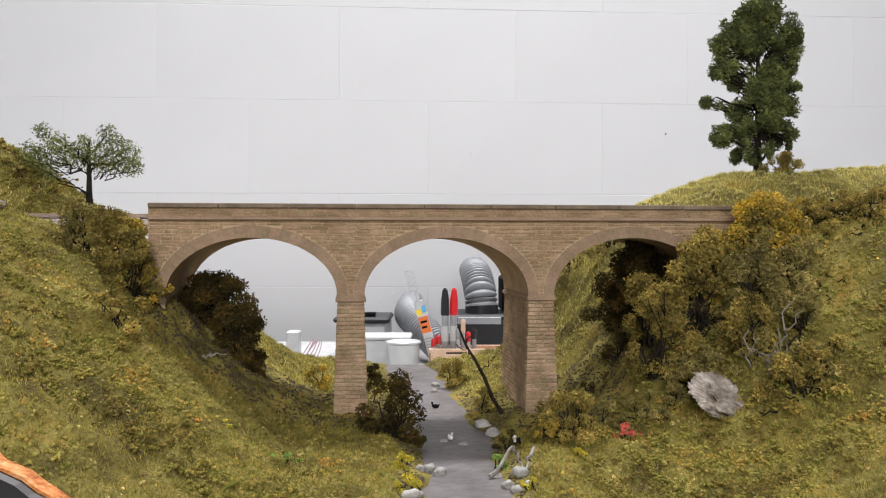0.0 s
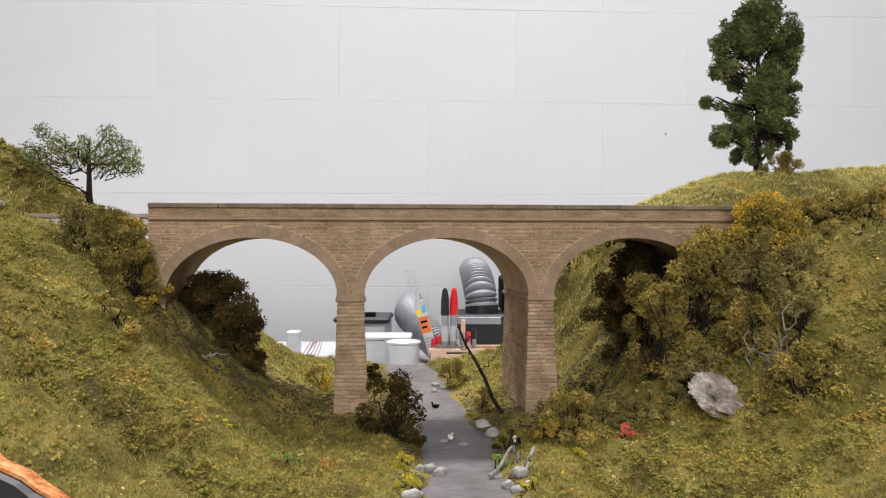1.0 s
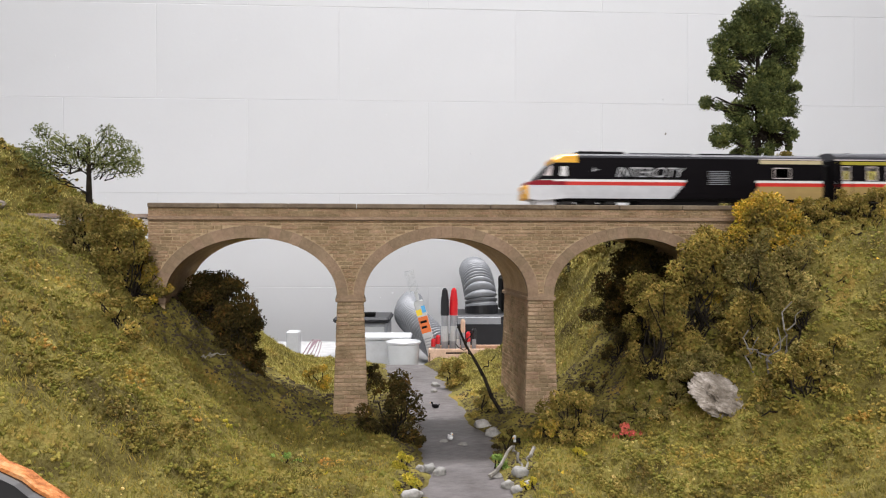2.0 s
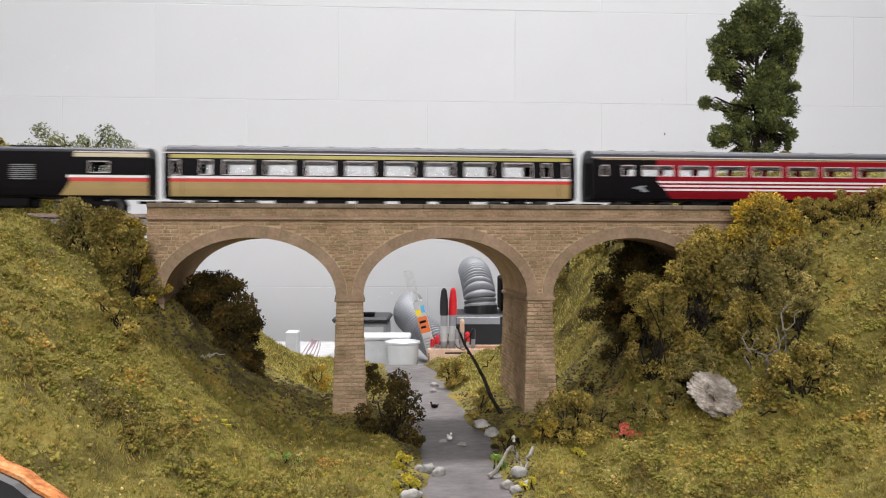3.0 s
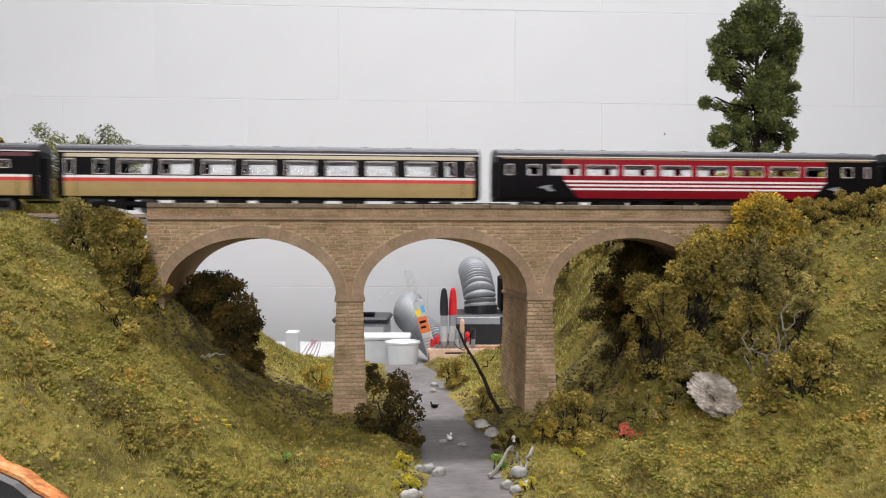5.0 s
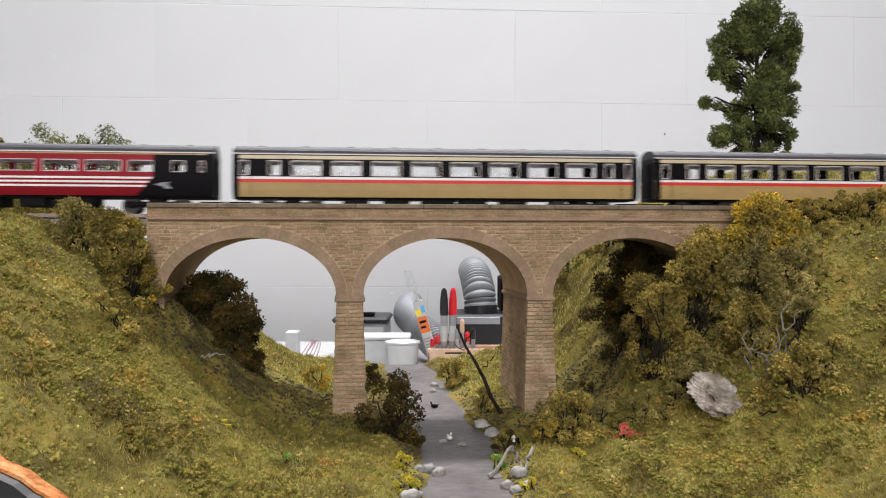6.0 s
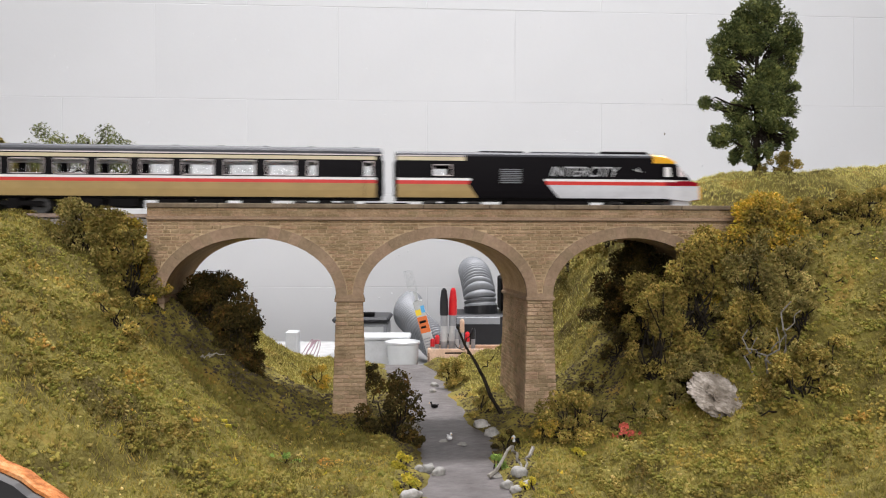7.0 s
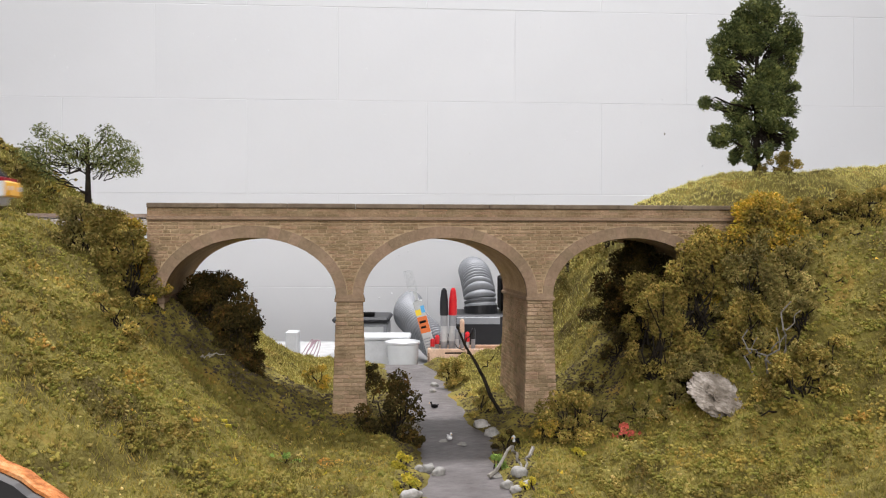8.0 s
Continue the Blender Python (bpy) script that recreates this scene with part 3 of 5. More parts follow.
            part("coping", boxed(x + 0.0001, x + w - 0.0001, *span(-0.0022, 0.0062), COPE_LO, COPE_HI, bevel=0.0005), COPING, via)
            x += w


# ---- track ----
RAIL = 0.0226
BEND_FROM, BEND_TO, BEND = -0.12, -0.55, 0.035


def track(s):
    """Centre of the track (viaduct coordinates s, d) after s metres, and its turn."""
    d = WIDE / 2
    if s < BEND_FROM:
        u = min(BEND_FROM - s, BEND_FROM - BEND_TO)
        k = BEND / (BEND_FROM - BEND_TO)
        d -= k * u * u / 2
        slope = k * u
        if s < BEND_TO:
            d -= BEND * (BEND_TO - s)
        return s, d, math.atan(slope)
    return s, d, 0.0


def build_track():
    line = thing("railway_track", "single model railway track with rusty rails and ballast", "railway track")
    steps = np.arange(-4.2, 4.21, 0.03)
    for off in (-0.00825, 0.00825):
        verts, faces = [], []
        for s in steps:
            s_, d, a = track(s)
            c = place(s_, d)
            side = Vector((-math.sin(YAW + a), math.cos(YAW + a), 0))
            for o, z in ((-0.0006, RAIL), (0.0006, RAIL), (0.0009, RAIL - 0.0028), (-0.0009, RAIL - 0.0028)):
                p = c + side * (off + o)
                verts.append((p.x, p.y, EYE + z))
        for i in range(len(steps) - 1):
            for k in range(4):
                faces.append((i * 4 + k, i * 4 + (k + 1) % 4, i * 4 + 4 + (k + 1) % 4, i * 4 + 4 + k))
        link("rail", verts, faces, STEEL, line)
    proto = None
    for i in range(110):
        s = -0.62 + i * 0.0115
        s_, d, a = track(s)
        if proto is None:
            proto = part("sleeper", boxed(-0.0017, 0.0017, -0.0165, 0.0165, -0.0018, 0.0, bevel=0.0003), SLEEPER, line)
            ob = proto
        else:
            ob = new("sleeper", proto.data)
            ob.parent = line
        ob.matrix_basis = Matrix.Translation(place(s_, d, RAIL - 0.0027)) @ Matrix.Rotation(YAW + a, 4, "Z")
    for lo, hi in ((-4.2, -0.2065), (0.2625, 4.2)):
        verts, faces = [], []
        cut = np.linspace(lo, hi, 90)
        for s in cut:
            s_, d, a = track(s)
            c = place(s_, d)
            side = Vector((-math.sin(YAW + a), math.cos(YAW + a), 0))
            for o, z in ((-0.021, RAIL - 0.0042), (0.021, RAIL - 0.0042), (0.026, RAIL - 0.0085), (-0.026, RAIL - 0.0085)):
                p = c + side * o
                verts.append((p.x, p.y, EYE + z))
        for i in range(len(cut) - 1):
            for k in range(4):
                faces.append((i * 4 + k, i * 4 + (k + 1) % 4, i * 4 + 4 + (k + 1) % 4, i * 4 + 4 + k))
        faces += [(3, 2, 1, 0), tuple(len(verts) - 4 + k for k in range(4))]
        link("ballast_bed", verts, faces, BALLAST, line)
    # plain shelves carry the line past the scenery
    for sgn in (-1, 1):
        shelf = thing("track_shelf", "plain plywood shelf on legs carrying the track", "shelf", group="track shelves")
        s0, s1 = (-4.2, -0.69) if sgn < 0 else (0.69, 4.2)
        a = track(s0)[2] if sgn < 0 else 0.0
        mid = place(*track((s0 + s1) / 2)[:2])
        m = Matrix.Translation((mid.x, mid.y, 0)) @ Matrix.Rotation(YAW + a, 4, "Z")
        half = (s1 - s0) / 2
        part("shelf_board", boxed(-half, half, -0.06, 0.06, EYE + RAIL - 0.0265, EYE + RAIL - 0.0085, m=m), BOARD, shelf)
        for k in (-1, 0, 1):
            part("leg", boxed(k * half * 0.95 - 0.02, k * half * 0.95 + 0.02, -0.02, 0.02, 0.905 if k * sgn < 0 or (k == 0) else 0.0, EYE + RAIL - 0.0265, m=m), BOARD, shelf)


# ---- train ----
PITCH, SPEED, FIRST_GAP = 0.322, 0.5202, 2.600
SIDE = 0.0178  # half width of a coach


def side_y(z):
    """Half width of the body at height z over the rail."""
    return SIDE - 0.0012 * abs((z - 0.026) / 0.014) ** 2


def band(name, mat, parent, x0, x1, z0, z1, slant0=0.0, slant1=0.0, proud=0.0, label=""):
    """A strip of each body side between two heights; slant shifts its lower end corners."""
    made = []
    for sgn in (-1, 1):
        bm = bmesh.new()
        rows = []
        steps = 8 if z1 - z0 > 0.012 else 2
        for z, e in ((z0 + (z1 - z0) * k / steps, 1 - k / steps) for k in range(steps + 1)):
            y = side_y(z) + proud
            rows.append([bm.verts.new((x, sgn * yy, z)) for x, yy in ((x0 + slant0 * e, y), (x1 + slant1 * e, y), (x1 + slant1 * e, y - 0.0011), (x0 + slant0 * e, y - 0.0011))])
        for lo, hi in zip(rows, rows[1:]):
            for k in range(4):
                bm.faces.new((lo[k], lo[(k + 1) % 4], hi[(k + 1) % 4], hi[k]))
        bm.faces.new(rows[0])
        bm.faces.new(rows[-1])
        bmesh.ops.recalc_face_normals(bm, faces=bm.faces)
        made.append(part(name, bm, mat, parent, label))
    return made


def roof(name, mat, parent, x0, x1, z0=0.0438, rise=0.0068, half=None):
    bm = bmesh.new()
    half = half or side_y(z0)
    rings = []
    for x, k in ((x0, 1.0), (x1, 1.0)):
        rings.append([bm.verts.new((x, -half * math.cos(math.pi * i / 10), z0 + rise * math.sin(math.pi * i / 10) ** 0.8)) for i in range(11)])
    for i in range(10):
        bm.faces.new((rings[0][i], rings[1][i], rings[1][i + 1], rings[0][i + 1]))
    bm.faces.new(rings[0][::-1])
    bm.faces.new(rings[1])
    bm.faces.new((rings[0][0], rings[0][-1], rings[1][-1], rings[1][0]))
    bmesh.ops.recalc_face_normals(bm, faces=bm.faces)
    return part(name, bm, mat, parent)


def bogie(parent, x):
    bm = bmesh.new()
    for sgn in (-1, 1):
        box(bm, x - 0.02, x + 0.02, sgn * 0.0118, sgn * 0.0138, 0.0055, 0.0088, bevel=0.0005)
        for e in (-1, 1):
            box(bm, x + e * 0.017 - 0.003, x + e * 0.017 + 0.003, sgn * 0.0115, sgn * 0.0145, 0.0045, 0.0085, bevel=0.0005)
        box(bm, x - 0.004, x + 0.004, sgn * 0.0115, sgn * 0.0148, 0.0035, 0.0105)
    box(bm, x - 0.005, x + 0.005, -0.012, 0.012, 0.006, 0.0135)
    frame_part = part("bogie", bm, UNDERBLACK, parent)
    for e in (-1, 1):
        bm = bmesh.new()
        rod(bm, (x + e * 0.017, -0.0095, 0.006), (x + e * 0.017, 0.0095, 0.006), 0.0012, 0.0012, 8)
        for sgn in (-1, 1):
            rod(bm, (x + e * 0.017, sgn * 0.0076, 0.006), (x + e * 0.017, sgn * 0.0097, 0.006), 0.006, 0.006, 20)
        part("wheelset", bm, WHEELMETAL, frame_part)


def window_band(parent, x0, x1, z0, z1, windows, mat, zlo, zhi, special=None):
    """Body side between z0 and z1 with openings zlo to zhi; windows: list of (from, to)."""
    band("waist_panel", mat, parent, x0, x1, z0, zlo)
    band("cant_panel", mat, parent, x0, x1, zhi, z1)
    edges = [x0] + [e for w in windows for e in w] + [x1]
    for a, b in zip(edges[::2], edges[1::2]):
        if b - a > 0.0002:
            band("pillar", mat, parent, a, b, zlo, zhi)
    for a, b in windows:
        for pane, sgn in zip(band("window", WINDOWGLASS, parent, a, b, zlo, zhi, proud=-0.00045), (-1, 1)):
            pane.visible_shadow = False
            bm = bmesh.new()
            y = sgn * (side_y((zlo + zhi) / 2) + 0.0001)
            t = 0.0005
            for p in ((a, b, zlo, zlo + t), (a, b, zhi - t, zhi), (a, a + t, zlo, zhi), (b - t, b, zlo, zhi)):
                box(bm, p[0], p[1], y - 0.0003, y + 0.0003, p[2], p[3])
            part("window_frame", bm, GUTTER, pane)


def underframe(parent, x0, x1, seed):
    rng = random.Random(seed)
    part("floor_pan", boxed(x0, x1, -0.0145, 0.0145, 0.0112, 0.0135), UNDERBLACK, parent)
    m = (x0 + x1) / 2
    for k in range(5):
        a = m - 0.07 + k * 0.029 + rng.uniform(-0.002, 0.002)
        part("equipment_box", boxed(a, a + rng.uniform(0.017, 0.024), -0.0138, 0.0138, 0.0048, 0.0112, bevel=0.0006), UNDERBLACK, parent)


def seats(parent, x0, x1):
    bm = bmesh.new()
    x = x0
    while x < x1:
        for y in (-0.0105, -0.0045, 0.0045, 0.0105):
            box(bm, x, x + 0.0016, y - 0.0026, y + 0.0026, 0.0155, 0.0282, bevel=0.0005)
            box(bm, x, x + 0.0065, y - 0.0026, y + 0.0026, 0.0155, 0.021)
        x += 0.0143
    part("seat_row", bm, SEATBLUE, parent)


def ends(parent, x0, x1, mat=BLACK):
    for x, sgn in ((x0, 1), (x1, -1)):
        part("end_wall", boxed(x, x + sgn * 0.0012, -0.0158, 0.0158, 0.0128, 0.0452, bevel=0.0004), mat, parent)
        part("gangway", boxed(x - sgn * 0.0015, x, -0.006, 0.006, 0.014, 0.041, bevel=0.0008), UNDERBLACK, parent)
        part("coupling", boxed(x - sgn * 0.0057, x + sgn * 0.012, -0.0015, 0.0015, 0.0075, 0.0095), UNDERBLACK, parent)


def plate(name, mat, parent, pts, y, t=0.0003, label=""):
    """A thin plate of outline pts (x, z) at the side y."""
    bm = bmesh.new()
    a = [bm.verts.new((x, y - t, z)) for x, z in pts]
    b = [bm.verts.new((x, y + t, z)) for x, z in pts]
    bm.faces.new(a)
    bm.faces.new(b[::-1])
    for k in range(len(pts)):
        bm.faces.new((a[k], b[k], b[(k + 1) % len(pts)], a[(k + 1) % len(pts)]))
    bmesh.ops.recalc_face_normals(bm, faces=bm.faces)
    return part(name, bm, mat, parent, label)


def slab(parent, name, mat, pts, y, t=0.0003, label=""):
    """Plates of one outline, one on each side of the body."""
    return [plate(name, mat, parent, pts, sgn * y, t, label) for sgn in (-1, 1)]


def coach(kind, label):
    """One coach, centred, rail level at z = 0."""
    ob = thing("coach", label, "railway coach", group="coaches of the train")
    h = 0.1468
    roof("roof", ROOFGREY, ob, -h, h)
    band("gutter", GUTTER, ob, -h, h, 0.0436, 0.0444, proud=0.0006)
    for k in range(9):
        x = -0.128 + k * 0.032
        part("roof_vent", boxed(x - 0.002, x + 0.002, -0.0018, 0.0018, 0.0498, 0.0512, bevel=0.0004), ROOFGREY, ob)
    if kind == "red":
        wins = [(-0.1093 + k * 0.0283, min(0.1054, -0.1093 + k * 0.0283 + 0.0236)) for k in range(8)]
        wins = [(-0.141, -0.1352), (-0.125, -0.1155)] + wins + [(0.118, 0.1272), (0.1365, 0.1405)]
        band("cant_stripe", TAN, ob, -h, h, 0.0424, 0.0432, proud=0.0001)
        band("cant_edge", BLACK, ob, -h, h, 0.0432, 0.0438)
        for a, b, mat in ((-h, -0.098, BLACK), (-0.098, 0.1055, RED), (0.1055, h, BLACK)):
            inside = [(max(a, w[0]), min(b, w[1])) for w in wins]
            window_band(ob, a, b, 0.0262, 0.0424, [w for w in inside if w[1] - w[0] > 0.002], mat, 0.0298, 0.0382)
        z = 0.0262
        lo = -0.098
        for name, mat, dz in (("white_stripe", WHITE, 0.0014), ("red_stripe", RED, 0.0015), ("white_stripe", WHITE, 0.0014), ("red_stripe", RED, 0.0015), ("white_stripe", WHITE, 0.0014), ("lower_panel", DEEPRED, 0.0062)):
            sh = 0.85 * dz
            band(name, mat, ob, lo, 0.1055 - (lo + 0.098), z - dz, z, sh, -sh)
            band("end_panel", BLACK, ob, -h, lo, z - dz, z, 0, sh)
            band("end_panel", BLACK, ob, 0.1055 - (lo + 0.098), h, z - dz, z, -sh, 0)
            lo += sh
            z -= dz
        for x in (-0.1125, 0.111):
            for sgn in (-1, 1):
                plate("emblem", DULLSILVER, ob, [(x - 0.005, 0.0208), (x + 0.001, 0.0195), (x + 0.003, 0.0178), (x + 0.0075, 0.018), (x + 0.004, 0.0212), (x + 0.006, 0.0228), (x, 0.0222)], sgn * (side_y(0.02) + 0.0002), 0.0003, "pale grey emblem shape")
    else:
        wins = [(-0.1065 + k * 0.0285, -0.1065 + k * 0.0285 + 0.0215) for k in range(8)]
        left = [(-0.142, -0.1355), (-0.1225, -0.1135)]
        right = [(0.1335, 0.1405)]
        if kind == "brake":
            wins = wins[:7] + [(0.0935, 0.1005)]
        else:
            right = [(0.1215, 0.1285), (0.137, 0.1415)]
        if kind == "first":
            stripe = [(-h, h, LEMON)]
        elif kind == "half":
            stripe = [(-h, 0.01, LEMON), (0.01, h, MAROON)]
        else:
            stripe = [(-h, h, CREAM)]
        for a, b, mat in stripe:
            band("cant_stripe", mat, ob, a, b, 0.0402, 0.0428)
        band("cant_edge", BLACK, ob, -h, h, 0.0428, 0.0438)
        if kind == "half":
            # tall windows under the yellow band, shallow ones along the kitchen
            window_band(ob, -h, 0.006, 0.0272, 0.0402, left + wins[:4], BLACK, 0.0280, 0.0390)
            window_band(ob, 0.006, h, 0.0272, 0.0402, [(a, min(b, a + 0.024)) for a, b in wins[4:]] + right[:1], BLACK, 0.0316, 0.0378)
        else:
            window_band(ob, -h, h, 0.0272, 0.0402, left + wins + right, BLACK, 0.0280, 0.0390)
        band("white_stripe", WHITE, ob, -h, h, 0.0254, 0.0272)
        band("red_stripe", STRIPERED, ob, -h, h, 0.0229, 0.0254)
        band("lower_panel", TAN, ob, -h, h, 0.0125, 0.0229)
    for x in (-0.139, 0.139):
        for sgn in (-1, 1):
            for e in (-0.005, 0.005):
                part("door_edge", boxed(x + e - 0.00015, x + e + 0.00015, sgn * side_y(0.026) - 0.0003, sgn * side_y(0.026) + 0.0003, 0.0135, 0.0405), UNDERBLACK, ob)
    for x in (-h, h - 0.0045):
        band("end_post", BLACK, ob, x, x + 0.0045, 0.0125, 0.0436, proud=0.0003)
    ends(ob, -h, h)
    underframe(ob, -h, h, len(label))
    # white ceiling and side strips added so the window tops look bright
    part("interior_ceiling", boxed(-h + 0.003, h - 0.003, -0.0145, 0.0145, 0.0405, 0.0418), WHITE, ob, "white interior ceiling, added to brighten the windows")
    for sgn in (-1, 1):
        part("brightening_lining", boxed(-h + 0.003, h - 0.003, sgn * 0.0148 - 0.0003, sgn * 0.0148 + 0.0003, 0.0384, 0.0404), WHITE, ob, "white strip added to brighten the window tops")
    seats(ob, -0.108, 0.112)
    for x in (-0.106, 0.106):
        bogie(ob, x)
    ob.scale = (1.05, 1, 1.02)
    return ob


def power_car():
    """Wedge-nosed power car, its nose to -x, rail level at z = 0."""
    ob = thing("power_car", "black and pale grey wedge-nosed diesel power car, yellow cab", "locomotive", group="power cars of the train")
    a, b = -0.117, 0.117
    cab = -0.083
    roof("roof", ROOFGREY, ob, cab + 0.004, b, 0.0436, 0.0045)
    band("gutter", GUTTER, ob, 0.0665, b, 0.0434, 0.0442, proud=0.0006)
    part("roof_grille", boxed(cab + 0.006, -0.04, -0.01, 0.01, 0.0462, 0.0492, bevel=0.0008), UNDERBLACK, ob)
    part("roof_panel", boxed(-0.036, 0.015, -0.009, 0.009, 0.0465, 0.0485, bevel=0.0006), ROOFGREY, ob)
    part("roof_hatch", boxed(0.02, 0.055, -0.009, 0.009, 0.0462, 0.0486, bevel=0.0006), BLACK, ob)
    # body sides
    window_band(ob, 0.062, b, 0.0272, 0.0402, [(0.0765, 0.0905)], BLACK, 0.0288, 0.0372)
    band("cant_stripe", CREAM, ob, 0.066, b, 0.0402, 0.043)
    band("cant_edge", BLACK, ob, 0.066, b, 0.043, 0.0438)
    band("cant_panel", BLACK, ob, cab, 0.066, 0.0402, 0.0438)
    band("engine_panel", BLACK, ob, cab, 0.062, 0.0272, 0.0402)
    band("white_stripe", WHITE, ob, cab - 0.005, 0.006, 0.0254, 0.0272)
    band("red_stripe", STRIPERED, ob, cab - 0.005, 0.006, 0.0226, 0.0254, 0, -0.002)
    band("lower_panel", PALEGREY, ob, cab - 0.005, 0.004, 0.0128, 0.0226, 0, -0.009)
    band("middle_panel", BLACK, ob, 0.006, 0.062, 0.0226, 0.0272, -0.002, 0.002)
    band("middle_lower_panel", BLACK, ob, 0.004, 0.064, 0.0128, 0.0226, -0.009, -0.007)
    band("white_stripe", WHITE, ob, 0.062, b, 0.0254, 0.0272)
    band("red_stripe", STRIPERED, ob, 0.063, b, 0.0226, 0.0254, 0.001, 0)
    band("lower_panel", TAN, ob, 0.064, b, 0.0128, 0.0226, -0.007, 0)
    for k in range(8):
        slab(ob, "louvre", DULLSILVER, [(0.024, 0.0238 + k * 0.0014), (0.04, 0.0238 + k * 0.0014), (0.04, 0.0244 + k * 0.0014), (0.024, 0.0244 + k * 0.0014)], SIDE + 0.0003)
    # cab and nose: rings of the body narrowing forwards
    def cab_piece(name, mat, stations, label=""):
        bm = bmesh.new()
        rings = []
        for x, zlo, zhi, hw, crown in stations:
            n = 12
            ring = [bm.verts.new((x, -hw, zlo)), bm.verts.new((x, -hw, zhi))]
            ring += [bm.verts.new((x, -hw * math.cos(math.pi * i / n), zhi + crown * math.sin(math.pi * i / n) ** 0.8)) for i in range(1, n)]
            ring += [bm.verts.new((x, hw, zhi)), bm.verts.new((x, hw, zlo))]
            rings.append(ring)
        for lo, hi in zip(rings, rings[1:]):
            for k in range(len(lo)):
                bm.faces.new((lo[k], lo[(k + 1) % len(lo)], hi[(k + 1) % len(lo)], hi[k]))
        bm.faces.new(rings[0])
        bm.faces.new(rings[-1][::-1])
        bmesh.ops.recalc_face_normals(bm, faces=bm.faces)
        return part(name, bm, mat, ob, label)
    cab_piece("cab_roof", NOSEYELLOW, [(cab + 0.0045, 0.0398, 0.0438, 0.0168, 0.0042), (cab - 0.006, 0.0398, 0.0432, 0.0165, 0.004), (cab - 0.0135, 0.0398, 0.0402, 0.0158, 0.003)], "yellow cab roof")
    cab_piece("cab_band", BLACK, [(cab + 0.0002, 0.0272, 0.0397, 0.0173, 0.0001), (cab - 0.0135, 0.0272, 0.0397, 0.0165, 0.0001), (cab - 0.026, 0.0268, 0.0272, 0.0155, 0.0003)], "black cab window band")
    slab(ob, "cab_window", WINDOWGLASS, [(cab - 0.0105, 0.0288), (cab - 0.0025, 0.0288), (cab - 0.0025, 0.0382), (cab - 0.009, 0.0382)], 0.0174)
    # solid white plate filling most of the cab window
    slab(ob, "cab_window_plate", WHITE, [(cab - 0.0095, 0.0295), (cab - 0.0042, 0.0295), (cab - 0.0042, 0.0368), (cab - 0.0086, 0.0368)], 0.01745)
    slab(ob, "windscreen_side", GUTTER, [(cab - 0.0215, 0.0298), (cab - 0.016, 0.0298), (cab - 0.015, 0.0374), (cab - 0.0163, 0.0374)], 0.0162, 0.0004)
    cab_piece("nose_stripe", RED, [(cab - 0.005, 0.0226, 0.0265, 0.0176, 0.0002), (cab - 0.026, 0.0226, 0.0264, 0.0160, 0.0004), (cab - 0.0325, 0.023, 0.025, 0.0142, 0.0005)])
    cab_piece("nose_edge", WHITE, [(cab - 0.005, 0.0256, 0.0271, 0.01765, 0.0002), (cab - 0.024, 0.0256, 0.0268, 0.0161, 0.0003)])
    cab_piece("nose", PALEGREY, [(cab - 0.005, 0.0128, 0.0226, 0.0174, 0.0001), (cab - 0.024, 0.011, 0.0226, 0.0162, 0.0001), (cab - 0.033, 0.0125, 0.0226, 0.0142, 0.0004)])
    cab_piece("nose_front", NOSEYELLOW, [(cab - 0.0331, 0.0118, 0.0228, 0.0141, 0.0004), (cab - 0.0352, 0.013, 0.0215, 0.0125, 0.0006)], "yellow nose front")
    part("valance", boxed(cab - 0.027, cab - 0.012, -0.0125, 0.0125, 0.006, 0.0125, bevel=0.001), PALEGREY, ob)
    for sgn in (-1, 1):
        part("headlight", boxed(cab - 0.0357, cab - 0.0345, sgn * 0.009 - 0.0025, sgn * 0.009 + 0.0025, 0.0165, 0.0195), GUTTER, ob)
    # slanted lettering and a small emblem on the black flank
    for sgn in (-1, 1):
        cu = bpy.data.curves.new("lettering", "FONT")
        cu.body, cu.size, cu.extrude, cu.shear, cu.align_x, cu.space_character = "INTERCITY", 0.0118, 0.00012, 0.3, "CENTER", 0.98
        tmp = bpy.data.objects.new("lettering", cu)
        scene.collection.objects.link(tmp)
        bpy.context.view_layer.update()
        me = bpy.data.meshes.new_from_object(tmp.evaluated_get(bpy.context.evaluated_depsgraph_get()))
        bpy.data.objects.remove(tmp)
        me.materials.clear()
        me.materials.append(SILVER)
        letters = new("lettering", me)
        letters.parent = ob
        letters["label"] = "silver slanted lettering"
        letters.matrix_basis = Matrix.Translation((-0.0235, sgn * (SIDE + 0.00025), 0.0292)) @ Matrix.Rotation(math.pi if sgn > 0 else 0, 4, "Z") @ Matrix.Rotation(math.pi / 2, 4, "X") @ Matrix.Diagonal((0.92, 0.9, 1, 1))
    slab(ob, "emblem", SILVER, [(-0.071, 0.0325), (-0.0655, 0.0335), (-0.062, 0.035), (-0.0655, 0.0345), (-0.066, 0.0365), (-0.0675, 0.0335)], SIDE + 0.0002, label="small silver emblem shape")
    part("end_wall", boxed(b - 0.0012, b, -0.0158, 0.0158, 0.0128, 0.0452, bevel=0.0004), BLACK, ob)
    part("gangway", boxed(b, b + 0.0015, -0.006, 0.006, 0.014, 0.041, bevel=0.0008), UNDERBLACK, ob)
    part("coupling", boxed(b - 0.01, b + 0.0035, -0.0015, 0.0015, 0.0075, 0.0095), UNDERBLACK, ob)
    part("floor_pan", boxed(cab - 0.01, b, -0.0145, 0.0145, 0.0112, 0.0135), UNDERBLACK, ob)
